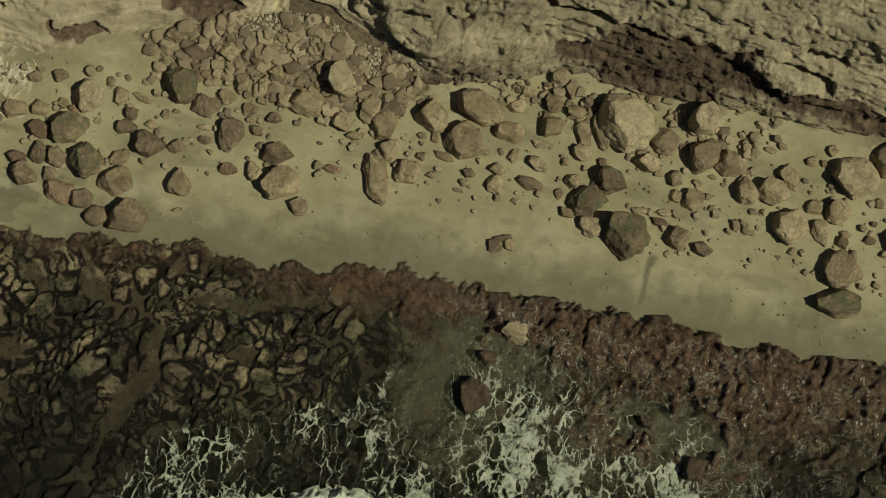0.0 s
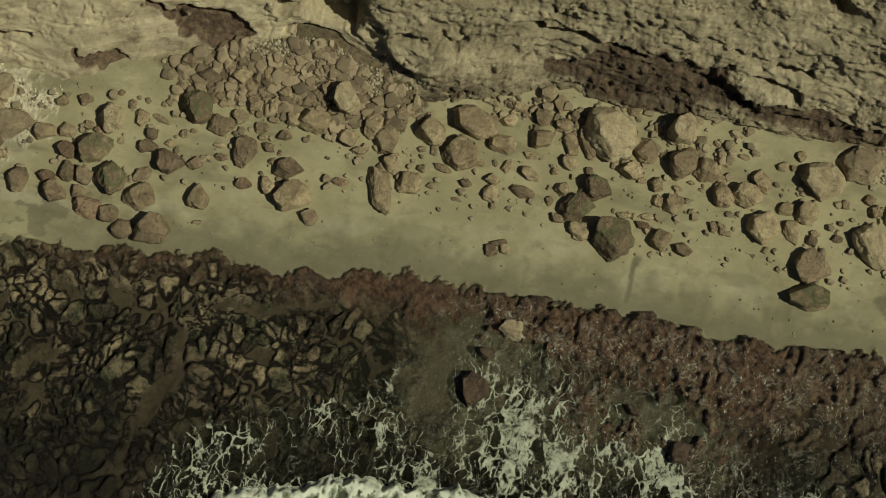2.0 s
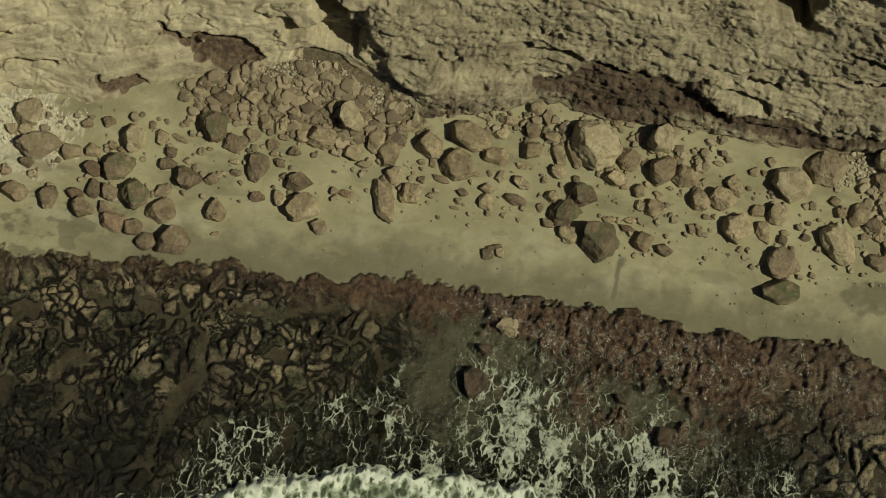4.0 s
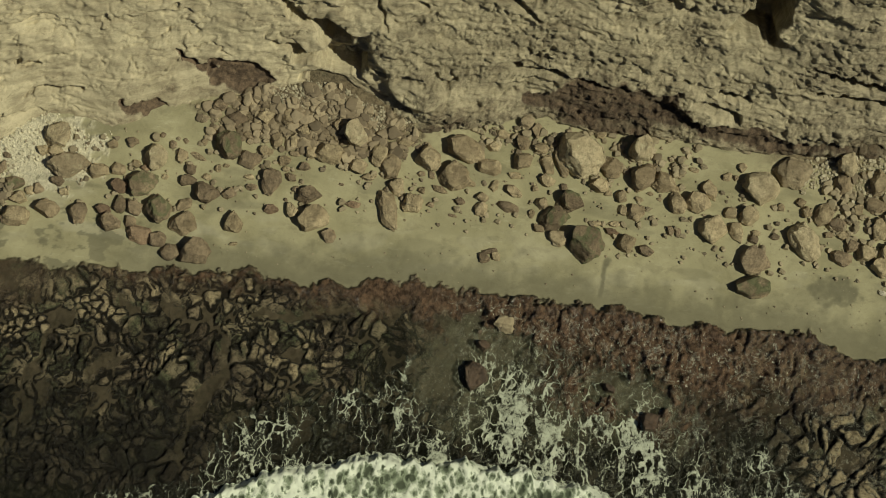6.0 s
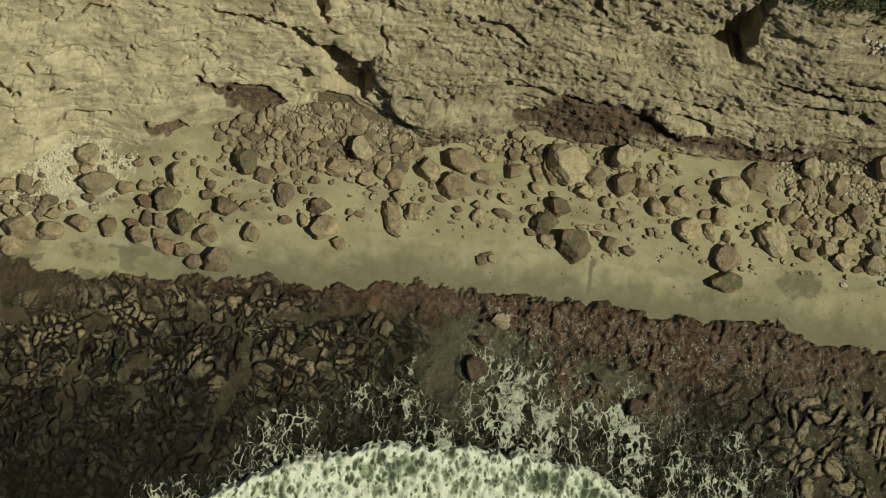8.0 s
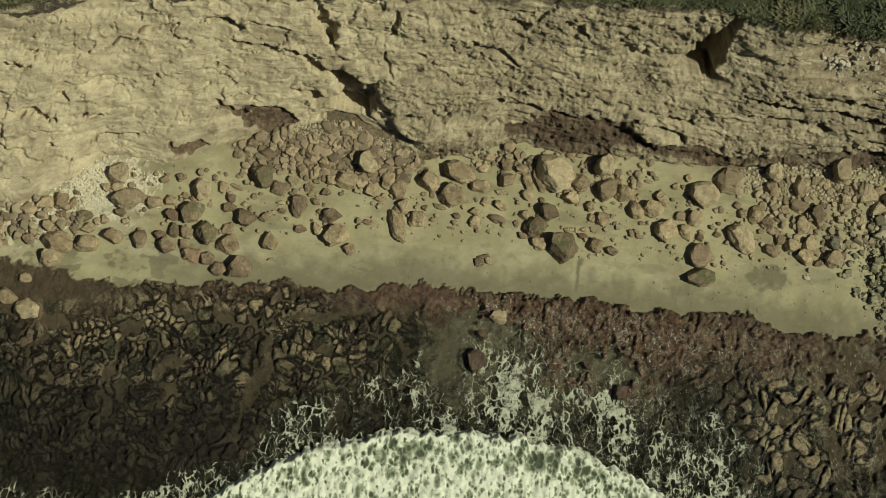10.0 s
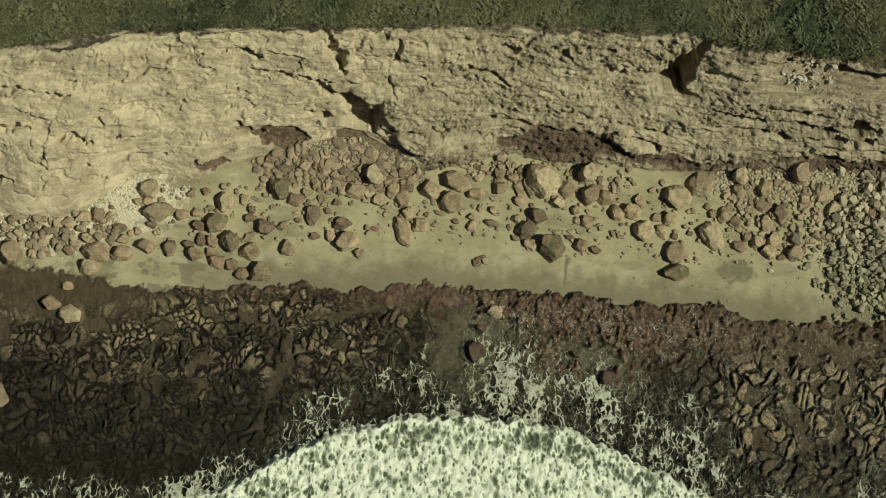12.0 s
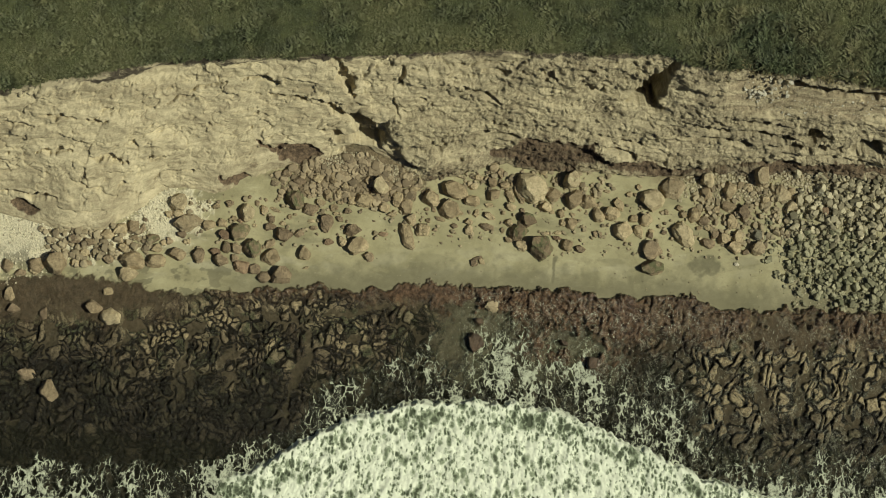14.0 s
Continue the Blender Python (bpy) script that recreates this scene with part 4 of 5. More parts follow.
def stone_mesh(name, w, d, h, seed, cuts=11, fineness=3, roughness=0.075):
    """A broken stone: a ball cut flat on many sides, its edges worn."""
    r = random.Random(seed)
    bm = bmesh.new()
    bmesh.ops.create_icosphere(bm, subdivisions=fineness, radius=1.0)
    planes = [(Vector((r.uniform(-0.22, 0.22), r.uniform(-0.22, 0.22), 1)).normalized(), r.uniform(0.34, 0.5))]
    start = r.random() * 6.3
    for k in range(cuts):
        a = start + (k + r.uniform(-0.35, 0.35)) * 6.283 / cuts * 1.9
        planes.append((Vector((math.cos(a), math.sin(a), r.uniform(-0.15, 0.75))).normalized(), r.uniform(0.50, 0.80)))
    shift = Vector((r.random() * 50, r.random() * 50, r.random() * 50))
    for v in bm.verts:
        p = v.co.copy()
        swell_out = 1 + 0.28 * noise.noise(Vector((p.x * 0.9, p.y * 0.9, 0)) + shift) + 0.12 * noise.noise(Vector((p.x * 2.2, p.y * 2.2, 3)) + shift)
        p.x, p.y = p.x * swell_out, p.y * swell_out
        for axis, far in planes:
            over = p.dot(axis) - far
            if over > 0:
                p -= axis * over * 0.96
        p *= 1 + roughness * (1.6 * noise.noise(p * 1.9 + shift) + noise.noise(p * 4.5 + shift) + 0.5 * noise.noise(p * 11 + shift))
        v.co = p
    lo = [min(v.co[i] for v in bm.verts) for i in range(3)]
    hi = [max(v.co[i] for v in bm.verts) for i in range(3)]
    for v in bm.verts:
        v.co = Vector(((v.co.x - lo[0]) / (hi[0] - lo[0]) - 0.5) * w if i == 0 else ((v.co.y - lo[1]) / (hi[1] - lo[1]) - 0.5) * d if i == 1 else ((v.co.z - lo[2]) / (hi[2] - lo[2])) * h * 1.35 - h * 0.35 for i in range(3))
    for f in bm.faces:
        f.smooth = True
    me = bpy.data.meshes.new(name)
    bm.to_mesh(me)
    bm.free()
    return me


stones_made = 0


def boulder(x, y, w, d, h, turn, tone):
    global stones_made
    stones_made += 1
    big = max(w, d) > 1.1
    me = stone_mesh("boulder", w, d, h, stones_made, 11 if big else 8, 5 if big else 4 if max(w, d) > 0.5 else 3)
    me.materials.append(ROCK[tone])
    ob = new("boulder" if max(w, d) > 0.45 else "stone", me)
    ob.matrix_world = pose(x, y, float(ground_height(x, y)) - 0.02, 0, 0, turn)
    words = WORDS[tone]
    if max(w, d) > 1.5:
        words = "large " + words
    elif max(w, d) < 0.5:
        words = "small " + words.replace("boulder", "stone").replace("small ", "")
    return tagged(ob, words, "boulder" if max(w, d) > 0.45 else "stone", "boulders on the beach")


boulder(-18.47, 2.99, 1.22, 1.36, 0.53, -6, "l")
boulder(-17.78, 1.49, 2.08, 1.36, 0.61, -2, "l")
boulder(-19.17, 2.11, 0.64, 0.57, 0.28, -10, "t")
boulder(-18.56, 2.13, 0.86, 0.57, 0.32, 10, "t")
boulder(-16.33, 1.38, 0.93, 0.79, 0.36, 6, "t")
boulder(-15.45, 1.57, 0.72, 0.64, 0.30, 1, "t")
boulder(-15.01, 1.15, 0.29, 0.29, 0.13, -8, "t")
boulder(-15.28, 0.73, 0.86, 0.72, 0.42, -7, "p")
boulder(-14.15, 0.87, 1.43, 1.15, 0.65, 8, "g")
boulder(-13.76, 2.35, 1.15, 1.29, 0.65, 30, "l")
boulder(-14.64, 1.89, 0.57, 0.43, 0.20, -7, "t")
boulder(-14.20, 1.74, 0.50, 0.36, 0.20, 3, "p")
boulder(-15.90, 2.73, 0.57, 0.43, 0.25, 9, "t")
boulder(-14.97, 2.92, 0.64, 0.57, 0.30, -10, "d")
boulder(-20.19, 0.31, 1.00, 0.72, 0.37, 4, "g")
boulder(-19.95, -0.30, 0.93, 0.64, 0.33, -8, "t")
boulder(-18.50, -0.72, 1.22, 0.93, 0.55, -10, "t")
boulder(-17.05, -0.75, 0.93, 1.22, 0.48, 9, "d")
boulder(-15.51, -1.09, 1.15, 0.93, 0.54, -5, "d")
boulder(-15.91, -0.44, 0.79, 0.57, 0.33, 2, "p")
boulder(-15.13, -0.16, 0.64, 0.93, 0.33, 8, "g")
boulder(-14.42, -0.26, 0.79, 0.79, 0.42, -2, "d")
boulder(-14.55, -0.95, 0.57, 0.57, 0.26, -2, "d")
boulder(-13.32, -0.24, 1.29, 1.43, 0.73, -5, "g")
boulder(-14.05, -1.52, 1.29, 0.93, 0.40, -11, "p")
boulder(-13.19, -1.68, 0.93, 0.79, 0.37, 3, "d")
boulder(-21.61, -1.21, 1.86, 1.43, 0.72, 1, "t")
boulder(-21.79, -2.23, 1.36, 1.00, 0.60, -4, "t")
boulder(-19.89, -1.24, 1.22, 1.07, 0.53, -7, "t")
boulder(-20.49, -1.42, 0.43, 0.43, 0.23, -7, "d")
boulder(-23.24, -1.15, 0.79, 0.72, 0.35, -5, "d")
boulder(-23.62, -0.47, 1.00, 0.43, 0.21, 6, "d")
boulder(-24.90, -0.72, 0.79, 0.57, 0.33, 1, "t")
boulder(-25.57, 0.21, 0.93, 0.72, 0.31, -10, "d")
boulder(-24.49, -0.01, 0.86, 0.57, 0.32, -7, "t")
boulder(-23.37, 0.60, 1.07, 0.79, 0.36, 3, "t")
boulder(-22.49, 0.95, 1.15, 0.93, 0.45, 30, "t")
boulder(-21.59, 1.17, 0.86, 0.86, 0.43, -8, "t")
boulder(-21.48, 0.43, 0.72, 0.43, 0.23, -11, "t")
boulder(-22.53, 0.17, 0.57, 0.36, 0.21, 10, "t")
boulder(-22.21, -0.35, 0.79, 0.72, 0.42, 6, "t")
boulder(-20.94, 1.04, 0.50, 0.86, 0.24, -12, "d")
boulder(-20.80, 1.68, 0.36, 0.36, 0.20, 11, "d")
boulder(-18.23, 0.66, 0.72, 0.50, 0.30, -2, "d")
boulder(-17.87, 0.20, 0.50, 0.36, 0.20, 3, "t")
boulder(-19.04, 0.21, 0.50, 0.57, 0.23, -5, "d")
boulder(-19.47, 0.09, 0.50, 0.43, 0.19, -1, "t")
boulder(-25.37, -1.50, 0.72, 0.50, 0.30, -3, "t")
boulder(-24.56, -1.44, 0.50, 0.36, 0.15, -4, "t")
boulder(-13.57, 3.43, 0.29, 0.29, 0.13, -11, "d")
boulder(-13.04, 3.03, 0.36, 0.43, 0.17, 7, "d")
boulder(-12.45, 3.27, 0.29, 0.29, 0.13, -5, "d")
boulder(-11.61, 3.31, 0.36, 0.36, 0.18, 12, "t")
boulder(-12.56, 2.52, 0.57, 0.79, 0.25, -7, "t")
boulder(-11.77, 2.57, 0.86, 0.32, 0.14, -28, "t")
boulder(-10.40, 3.29, 1.36, 1.50, 0.74, -8, "g")
boulder(-9.33, 2.61, 1.15, 0.86, 0.37, -8, "d")
boulder(-8.63, 3.11, 0.79, 0.57, 0.27, -0, "t")
boulder(-7.68, 2.78, 0.64, 0.50, 0.22, 12, "t")
boulder(-7.23, 3.16, 0.50, 0.29, 0.16, 1, "t")
boulder(-12.05, 1.88, 0.50, 0.50, 0.30, -2, "d")
boulder(-12.07, 1.36, 0.79, 0.64, 0.30, -1, "g")
boulder(-11.26, 1.62, 0.50, 0.36, 0.15, -2, "t")
boulder(-10.79, 2.10, 0.36, 0.43, 0.17, -2, "t")
boulder(-10.40, 2.26, 0.36, 0.21, 0.12, 9, "t")
boulder(-13.21, 1.42, 0.36, 0.29, 0.12, -0, "t")
boulder(-9.25, 1.83, 0.57, 0.29, 0.13, -6, "t")
boulder(-9.08, 1.31, 0.64, 0.36, 0.17, -7, "d")
boulder(-8.17, 1.65, 1.00, 1.36, 0.45, 9, "d")
boulder(-7.30, 1.99, 0.64, 0.43, 0.25, -11, "d")
boulder(-7.53, 2.37, 0.43, 0.29, 0.17, 2, "t")
boulder(-6.69, 2.58, 0.64, 0.43, 0.25, -2, "d")
boulder(-11.11, 0.82, 1.22, 1.07, 0.60, 4, "d")
boulder(-10.10, 0.90, 0.72, 0.57, 0.29, 6, "d")
boulder(-12.13, 0.14, 0.86, 0.57, 0.25, 30, "t")
boulder(-6.32, 1.17, 1.29, 1.00, 0.58, -7, "d")
boulder(-6.98, 1.42, 0.29, 0.36, 0.17, 10, "d")
boulder(-7.43, 0.88, 0.21, 0.21, 0.12, -4, "d")
boulder(-5.98, 0.04, 1.50, 1.22, 0.65, 7, "t")
boulder(-7.02, 0.40, 0.64, 0.79, 0.33, 8, "t")
boulder(-8.02, 0.35, 0.72, 0.50, 0.27, 4, "p")
boulder(-9.65, -0.48, 0.86, 1.07, 0.50, -6, "t")
boulder(-12.08, -0.84, 1.36, 1.15, 0.50, 11, "t")
boulder(-11.32, -2.13, 1.58, 1.29, 0.76, 11, "d")
boulder(-12.45, -2.26, 1.00, 0.86, 0.37, 4, "d")
boulder(-5.18, -0.69, 0.72, 0.72, 0.32, 10, "d")
boulder(-9.61, -1.52, 0.43, 0.21, 0.12, 11, "t")
boulder(-2.53, 0.86, 1.00, 2.15, 0.43, 24, "t")
boulder(-1.44, 1.32, 1.00, 1.00, 0.54, -8, "t")
boulder(-2.29, 2.02, 0.79, 0.93, 0.44, 2, "t")
boulder(-2.65, 3.01, 1.07, 1.29, 0.49, 10, "t")
boulder(-5.64, 3.31, 1.36, 1.00, 0.59, -12, "t")
boulder(-6.42, 3.29, 0.64, 0.64, 0.37, -12, "t")
boulder(-4.44, 4.32, 1.15, 1.29, 0.97, 4, "l")
boulder(-4.21, 2.80, 0.93, 0.72, 0.41, -9, "t")
boulder(-3.59, 2.39, 0.79, 0.43, 0.25, 7, "t")
boulder(-3.23, 3.45, 0.79, 1.15, 0.46, 1, "t")
boulder(-0.87, 3.62, 1.29, 1.29, 0.70, -7, "t")
boulder(-2.06, 4.20, 0.86, 0.43, 0.25, -4, "t")
boulder(-2.16, 3.60, 0.36, 0.29, 0.14, 7, "d")
boulder(-10.16, 4.57, 0.93, 0.86, 0.36, 1, "d")
boulder(-11.02, 5.16, 0.72, 0.57, 0.30, -11, "d")
boulder(-8.88, 4.74, 1.00, 0.64, 0.37, -0, "t")
boulder(-9.56, 3.84, 0.57, 0.43, 0.19, 3, "t")
boulder(-5.33, 4.75, 0.64, 0.72, 0.36, -3, "t")
boulder(-7.71, 4.88, 0.72, 0.86, 0.30, 1, "t")
boulder(-6.94, 4.32, 0.64, 0.57, 0.33, 8, "t")
boulder(-8.17, 3.73, 0.64, 0.72, 0.33, -10, "t")
boulder(-7.40, 3.77, 0.50, 0.72, 0.28, -3, "t")
boulder(-4.24, 0.97, 0.79, 0.36, 0.17, -5, "p")
boulder(-4.88, 1.89, 0.29, 0.14, 0.09, -0, "d")
boulder(-0.58, 1.37, 0.36, 0.29, 0.13, -10, "d")
boulder(-1.08, 2.00, 0.36, 0.36, 0.21, 3, "t")
boulder(-0.67, 2.80, 0.29, 0.36, 0.14, 0, "d")
boulder(-1.18, 2.81, 0.43, 0.29, 0.16, 9, "t")
boulder(0.81, 4.26, 2.00, 1.36, 0.79, -10, "t")
boulder(0.47, 2.84, 1.65, 1.50, 0.71, -7, "t")
boulder(2.00, 3.51, 1.29, 0.79, 0.45, -15, "t")
boulder(1.25, 2.61, 0.43, 0.36, 0.20, -2, "t")
boulder(-0.21, 2.15, 0.86, 0.39, 0.18, -25, "t")
boulder(-0.64, 2.73, 0.29, 0.29, 0.13, 9, "t")
boulder(0.77, 1.67, 0.57, 0.43, 0.22, -8, "d")
boulder(0.49, 0.94, 0.50, 0.18, 0.09, -4, "d")
boulder(1.82, 1.96, 0.64, 0.57, 0.31, 10, "t")
boulder(1.81, 1.37, 0.64, 0.72, 0.31, -12, "t")
boulder(3.05, 1.64, 1.18, 0.57, 0.30, -14, "d")
boulder(2.37, 2.63, 0.43, 0.64, 0.22, -30, "t")
boulder(3.28, 2.43, 0.93, 0.57, 0.31, -15, "t")
boulder(3.25, 3.21, 0.64, 0.36, 0.16, -0, "t")
boulder(3.57, 3.93, 0.93, 0.93, 0.53, -6, "t")
boulder(3.50, 4.86, 0.72, 0.72, 0.40, -3, "t")
boulder(2.11, 4.55, 0.64, 0.57, 0.31, 12, "t")
boulder(3.64, 5.94, 0.72, 0.79, 0.38, 4, "l")
boulder(4.13, 5.51, 0.57, 0.79, 0.33, -4, "t")
boulder(4.40, 4.70, 0.72, 0.57, 0.33, -1, "t")
boulder(2.51, 5.18, 0.72, 0.43, 0.25, -5, "t")
boulder(4.79, 3.88, 0.57, 1.00, 0.32, 30, "t")
boulder(5.44, 4.09, 0.64, 1.58, 0.34, 20, "t")
boulder(5.00, 4.96, 0.43, 0.64, 0.19, -1, "t")
boulder(6.26, 4.47, 2.15, 2.36, 1.20, 20, "l")
boulder(4.83, 3.10, 0.79, 0.64, 0.35, -3, "t")
boulder(7.79, 4.06, 1.15, 1.07, 0.47, -9, "t")
boulder(7.29, 3.18, 1.00, 0.86, 0.49, -9, "t")
boulder(9.09, 5.17, 1.22, 1.36, 1.03, 8, "l")
boulder(9.27, 3.69, 1.22, 1.50, 0.71, -8, "t")
boulder(10.37, 3.58, 1.15, 1.07, 0.56, -3, "t")
boulder(9.89, 4.26, 0.43, 0.50, 0.23, -4, "d")
boulder(11.07, 2.67, 1.00, 1.15, 0.49, -10, "t")
boulder(10.94, 3.33, 0.43, 0.43, 0.19, 10, "t")
boulder(12.03, 2.75, 1.22, 1.07, 0.58, -20, "t")
boulder(12.56, 3.43, 0.72, 1.15, 0.34, 30, "t")
boulder(12.78, 1.48, 1.43, 1.43, 0.61, -5, "t")
boulder(6.02, 2.15, 1.29, 1.15, 0.68, -12, "g")
boulder(5.31, 1.24, 1.50, 1.15, 0.65, 25, "g")
boulder(4.64, 1.97, 0.64, 0.64, 0.36, 7, "t")
boulder(4.21, 1.40, 0.36, 0.43, 0.16, 11, "t")
boulder(5.64, 2.88, 0.36, 0.43, 0.18, 2, "d")
boulder(4.27, 2.70, 0.36, 0.36, 0.21, 2, "t")
boulder(4.62, 0.72, 0.64, 0.43, 0.24, -20, "t")
boulder(5.55, 0.30, 0.86, 0.86, 0.38, 11, "t")
boulder(6.97, 0.15, 1.65, 1.93, 0.88, -10, "g")
boulder(8.78, 0.41, 0.93, 0.93, 0.52, 4, "t")
boulder(9.74, 0.17, 0.79, 0.57, 0.30, -15, "d")
boulder(7.32, 1.25, 0.50, 0.29, 0.14, 8, "t")
boulder(8.14, 1.32, 0.57, 0.36, 0.18, 10, "t")
boulder(8.09, 0.93, 0.72, 0.36, 0.21, 2, "p")
boulder(8.46, 2.03, 0.50, 0.57, 0.24, 5, "t")
boulder(9.16, 1.98, 0.79, 0.86, 0.38, -6, "t")
boulder(8.38, 2.69, 0.57, 0.64, 0.34, 3, "t")
boulder(7.76, 2.81, 0.36, 0.29, 0.14, 10, "t")
boulder(9.24, 2.64, 0.43, 0.29, 0.16, -2, "t")
boulder(9.75, 2.99, 0.36, 0.21, 0.11, -5, "t")
boulder(10.19, 2.77, 0.29, 0.21, 0.10, -12, "t")
boulder(10.80, 1.28, 0.36, 0.50, 0.20, 1, "d")
boulder(11.18, 1.20, 0.29, 0.50, 0.14, 3, "d")
boulder(10.84, 4.17, 0.57, 0.29, 0.15, 11, "t")
boulder(11.73, 4.40, 0.50, 0.29, 0.12, -8, "t")
boulder(10.57, 4.80, 0.21, 0.29, 0.13, 11, "d")
boulder(11.43, 5.24, 0.36, 0.18, 0.09, 10, "t")
boulder(2.19, -0.97, 0.57, 0.57, 0.25, -5, "d")
boulder(2.72, -0.84, 0.50, 0.43, 0.20, -6, "t")
boulder(2.42, -0.61, 0.79, 0.29, 0.17, 10, "d")
boulder(7.19, 5.75, 0.57, 0.64, 0.26, 7, "t")
boulder(8.16, 5.12, 0.50, 0.50, 0.24, -6, "t")
boulder(13.34, 4.19, 0.50, 0.43, 0.19, 11, "t")
boulder(14.14, 4.03, 0.57, 0.29, 0.16, 7, "t")
boulder(13.75, 4.18, 0.29, 0.29, 0.17, 1, "t")
boulder(14.02, 4.72, 0.43, 0.50, 0.22, -6, "t")
boulder(15.00, 3.80, 1.79, 1.65, 0.74, 20, "l")
boulder(16.38, 4.70, 1.93, 1.65, 0.70, -10, "l")
boulder(13.58, 2.43, 0.72, 0.57, 0.25, -4, "t")
boulder(14.46, 2.31, 0.93, 0.93, 0.56, -11, "t")
boulder(13.96, 1.46, 0.72, 1.07, 0.34, 25, "t")
boulder(14.85, 1.56, 0.43, 0.29, 0.16, 9, "t")
boulder(14.74, 1.23, 0.50, 0.50, 0.27, 6, "d")
boulder(15.43, 1.94, 0.36, 0.14, 0.08, 11, "t")
boulder(15.74, 1.49, 0.50, 0.36, 0.19, 5, "d")
boulder(15.97, 2.95, 0.36, 0.43, 0.20, 5, "t")
boulder(17.19, 1.31, 1.36, 2.00, 0.71, 35, "l")
boulder(14.88, 0.15, 1.50, 1.43, 0.64, 0, "d")
boulder(14.83, -1.10, 1.65, 1.15, 0.72, 8, "g")
boulder(16.90, 3.28, 0.50, 0.50, 0.22, -0, "t")
boulder(17.18, 2.82, 0.57, 0.64, 0.33, -8, "t")
boulder(18.01, 2.78, 0.93, 1.29, 0.46, -6, "t")
boulder(18.95, 5.28, 1.00, 1.15, 0.85, 5, "l")
boulder(18.83, 4.35, 0.86, 1.00, 0.49, 4, "t")
boulder(20.61, 4.61, 1.07, 1.43, 0.53, -4, "t")
boulder(20.52, 3.45, 1.15, 0.86, 0.37, -2, "t")
boulder(19.63, 3.21, 0.50, 0.64, 0.21, 9, "t")
boulder(21.56, 2.96, 0.93, 1.36, 0.55, 10, "d")
boulder(20.71, 2.33, 0.86, 1.22, 0.39, -8, "t")
boulder(18.64, 2.36, 1.00, 0.72, 0.41, 8, "d")
boulder(18.94, 1.86, 0.57, 0.50, 0.26, -6, "t")
boulder(18.28, 1.83, 0.43, 0.36, 0.20, -1, "t")
boulder(19.45, 1.35, 0.64, 0.64, 0.37, -8, "d")
boulder(20.01, 1.05, 0.93, 0.86, 0.51, 30, "t")
boulder(21.04, 1.18, 0.72, 0.93, 0.42, 5, "t")
boulder(18.89, 0.72, 1.15, 0.72, 0.42, -10, "d")
boulder(20.76, 0.45, 1.00, 1.00, 0.57, -3, "t")
boulder(22.49, 0.47, 1.15, 1.15, 0.60, 8, "l")
boulder(21.66, 0.17, 0.57, 0.50, 0.27, -9, "d")
boulder(22.91, 5.58, 1.15, 1.36, 0.97, 5, "l")
boulder(22.03, 4.86, 0.50, 0.72, 0.24, 10, "t")
boulder(21.37, 5.03, 0.50, 0.57, 0.29, 4, "l")
boulder(24.37, 4.45, 1.43, 1.29, 0.55, 2, "l")
boulder(23.21, 4.02, 0.86, 0.72, 0.33, 3, "t")
boulder(25.01, 3.57, 1.07, 0.86, 0.46, 9, "l")
boulder(22.42, 1.42, 0.79, 0.86, 0.46, -5, "y")
boulder(20.94, -0.73, 0.43, 0.29, 0.14, 3, "w")
boulder(3.48, -3.93, 1.15, 1.00, 0.70, 8, "l")
boulder(2.59, -5.08, 0.75, 0.65, 0.8, 9, "r")
boulder(2.41, -6.50, 1.2, 1.60, 1.05, 4, "r")
boulder(10.56, -7.87, 1.05, 0.95, 1.0, 3, "r")
boulder(-22.97, -5.14, 1.50, 1.22, 0.59, 12, "l")
boulder(-24.08, -4.52, 1.22, 1.00, 0.55, -10, "t")
boulder(8.57, -6.46, 0.60, 0.50, 0.85, 0, "r")
boulder(14.16, -4.69, 0.64, 0.50, 0.23, 2, "r")
boulder(-28.58, -9.15, 1.52, 0.93, 0.40, -7, "d")
boulder(-27.01, -10.31, 1.35, 1.60, 0.79, 7, "t")
boulder(-28.11, -1.70, 1.09, 1.09, 0.48, 5, "t")
boulder(-26.84, -1.62, 1.68, 1.52, 0.86, 11, "t")
boulder(-27.54, -5.03, 0.59, 0.93, 0.25, 0, "d")
boulder(-29.56, -4.67, 0.93, 0.67, 0.36, 8, "d")
boulder(-29.88, -3.69, 0.76, 1.01, 0.32, 3, "t")
boulder(-23.18, -3.38, 0.76, 0.59, 0.25, 6, "t")
boulder(-30.07, -1.73, 0.84, 1.01, 0.38, -1, "g")
boulder(-28.23, -2.09, 0.67, 0.59, 0.34, -3, "t")
boulder(-29.18, -2.18, 0.84, 0.51, 0.29, 6, "d")
boulder(27.53, 3.21, 0.67, 0.84, 0.33, -5, "p")
boulder(25.73, 4.64, 0.59, 0.51, 0.22, 3, "y")
boulder(27.25, 4.65, 0.84, 0.76, 0.45, -2, "y")
boulder(25.09, 4.62, 0.59, 0.59, 0.34, 6, "t")


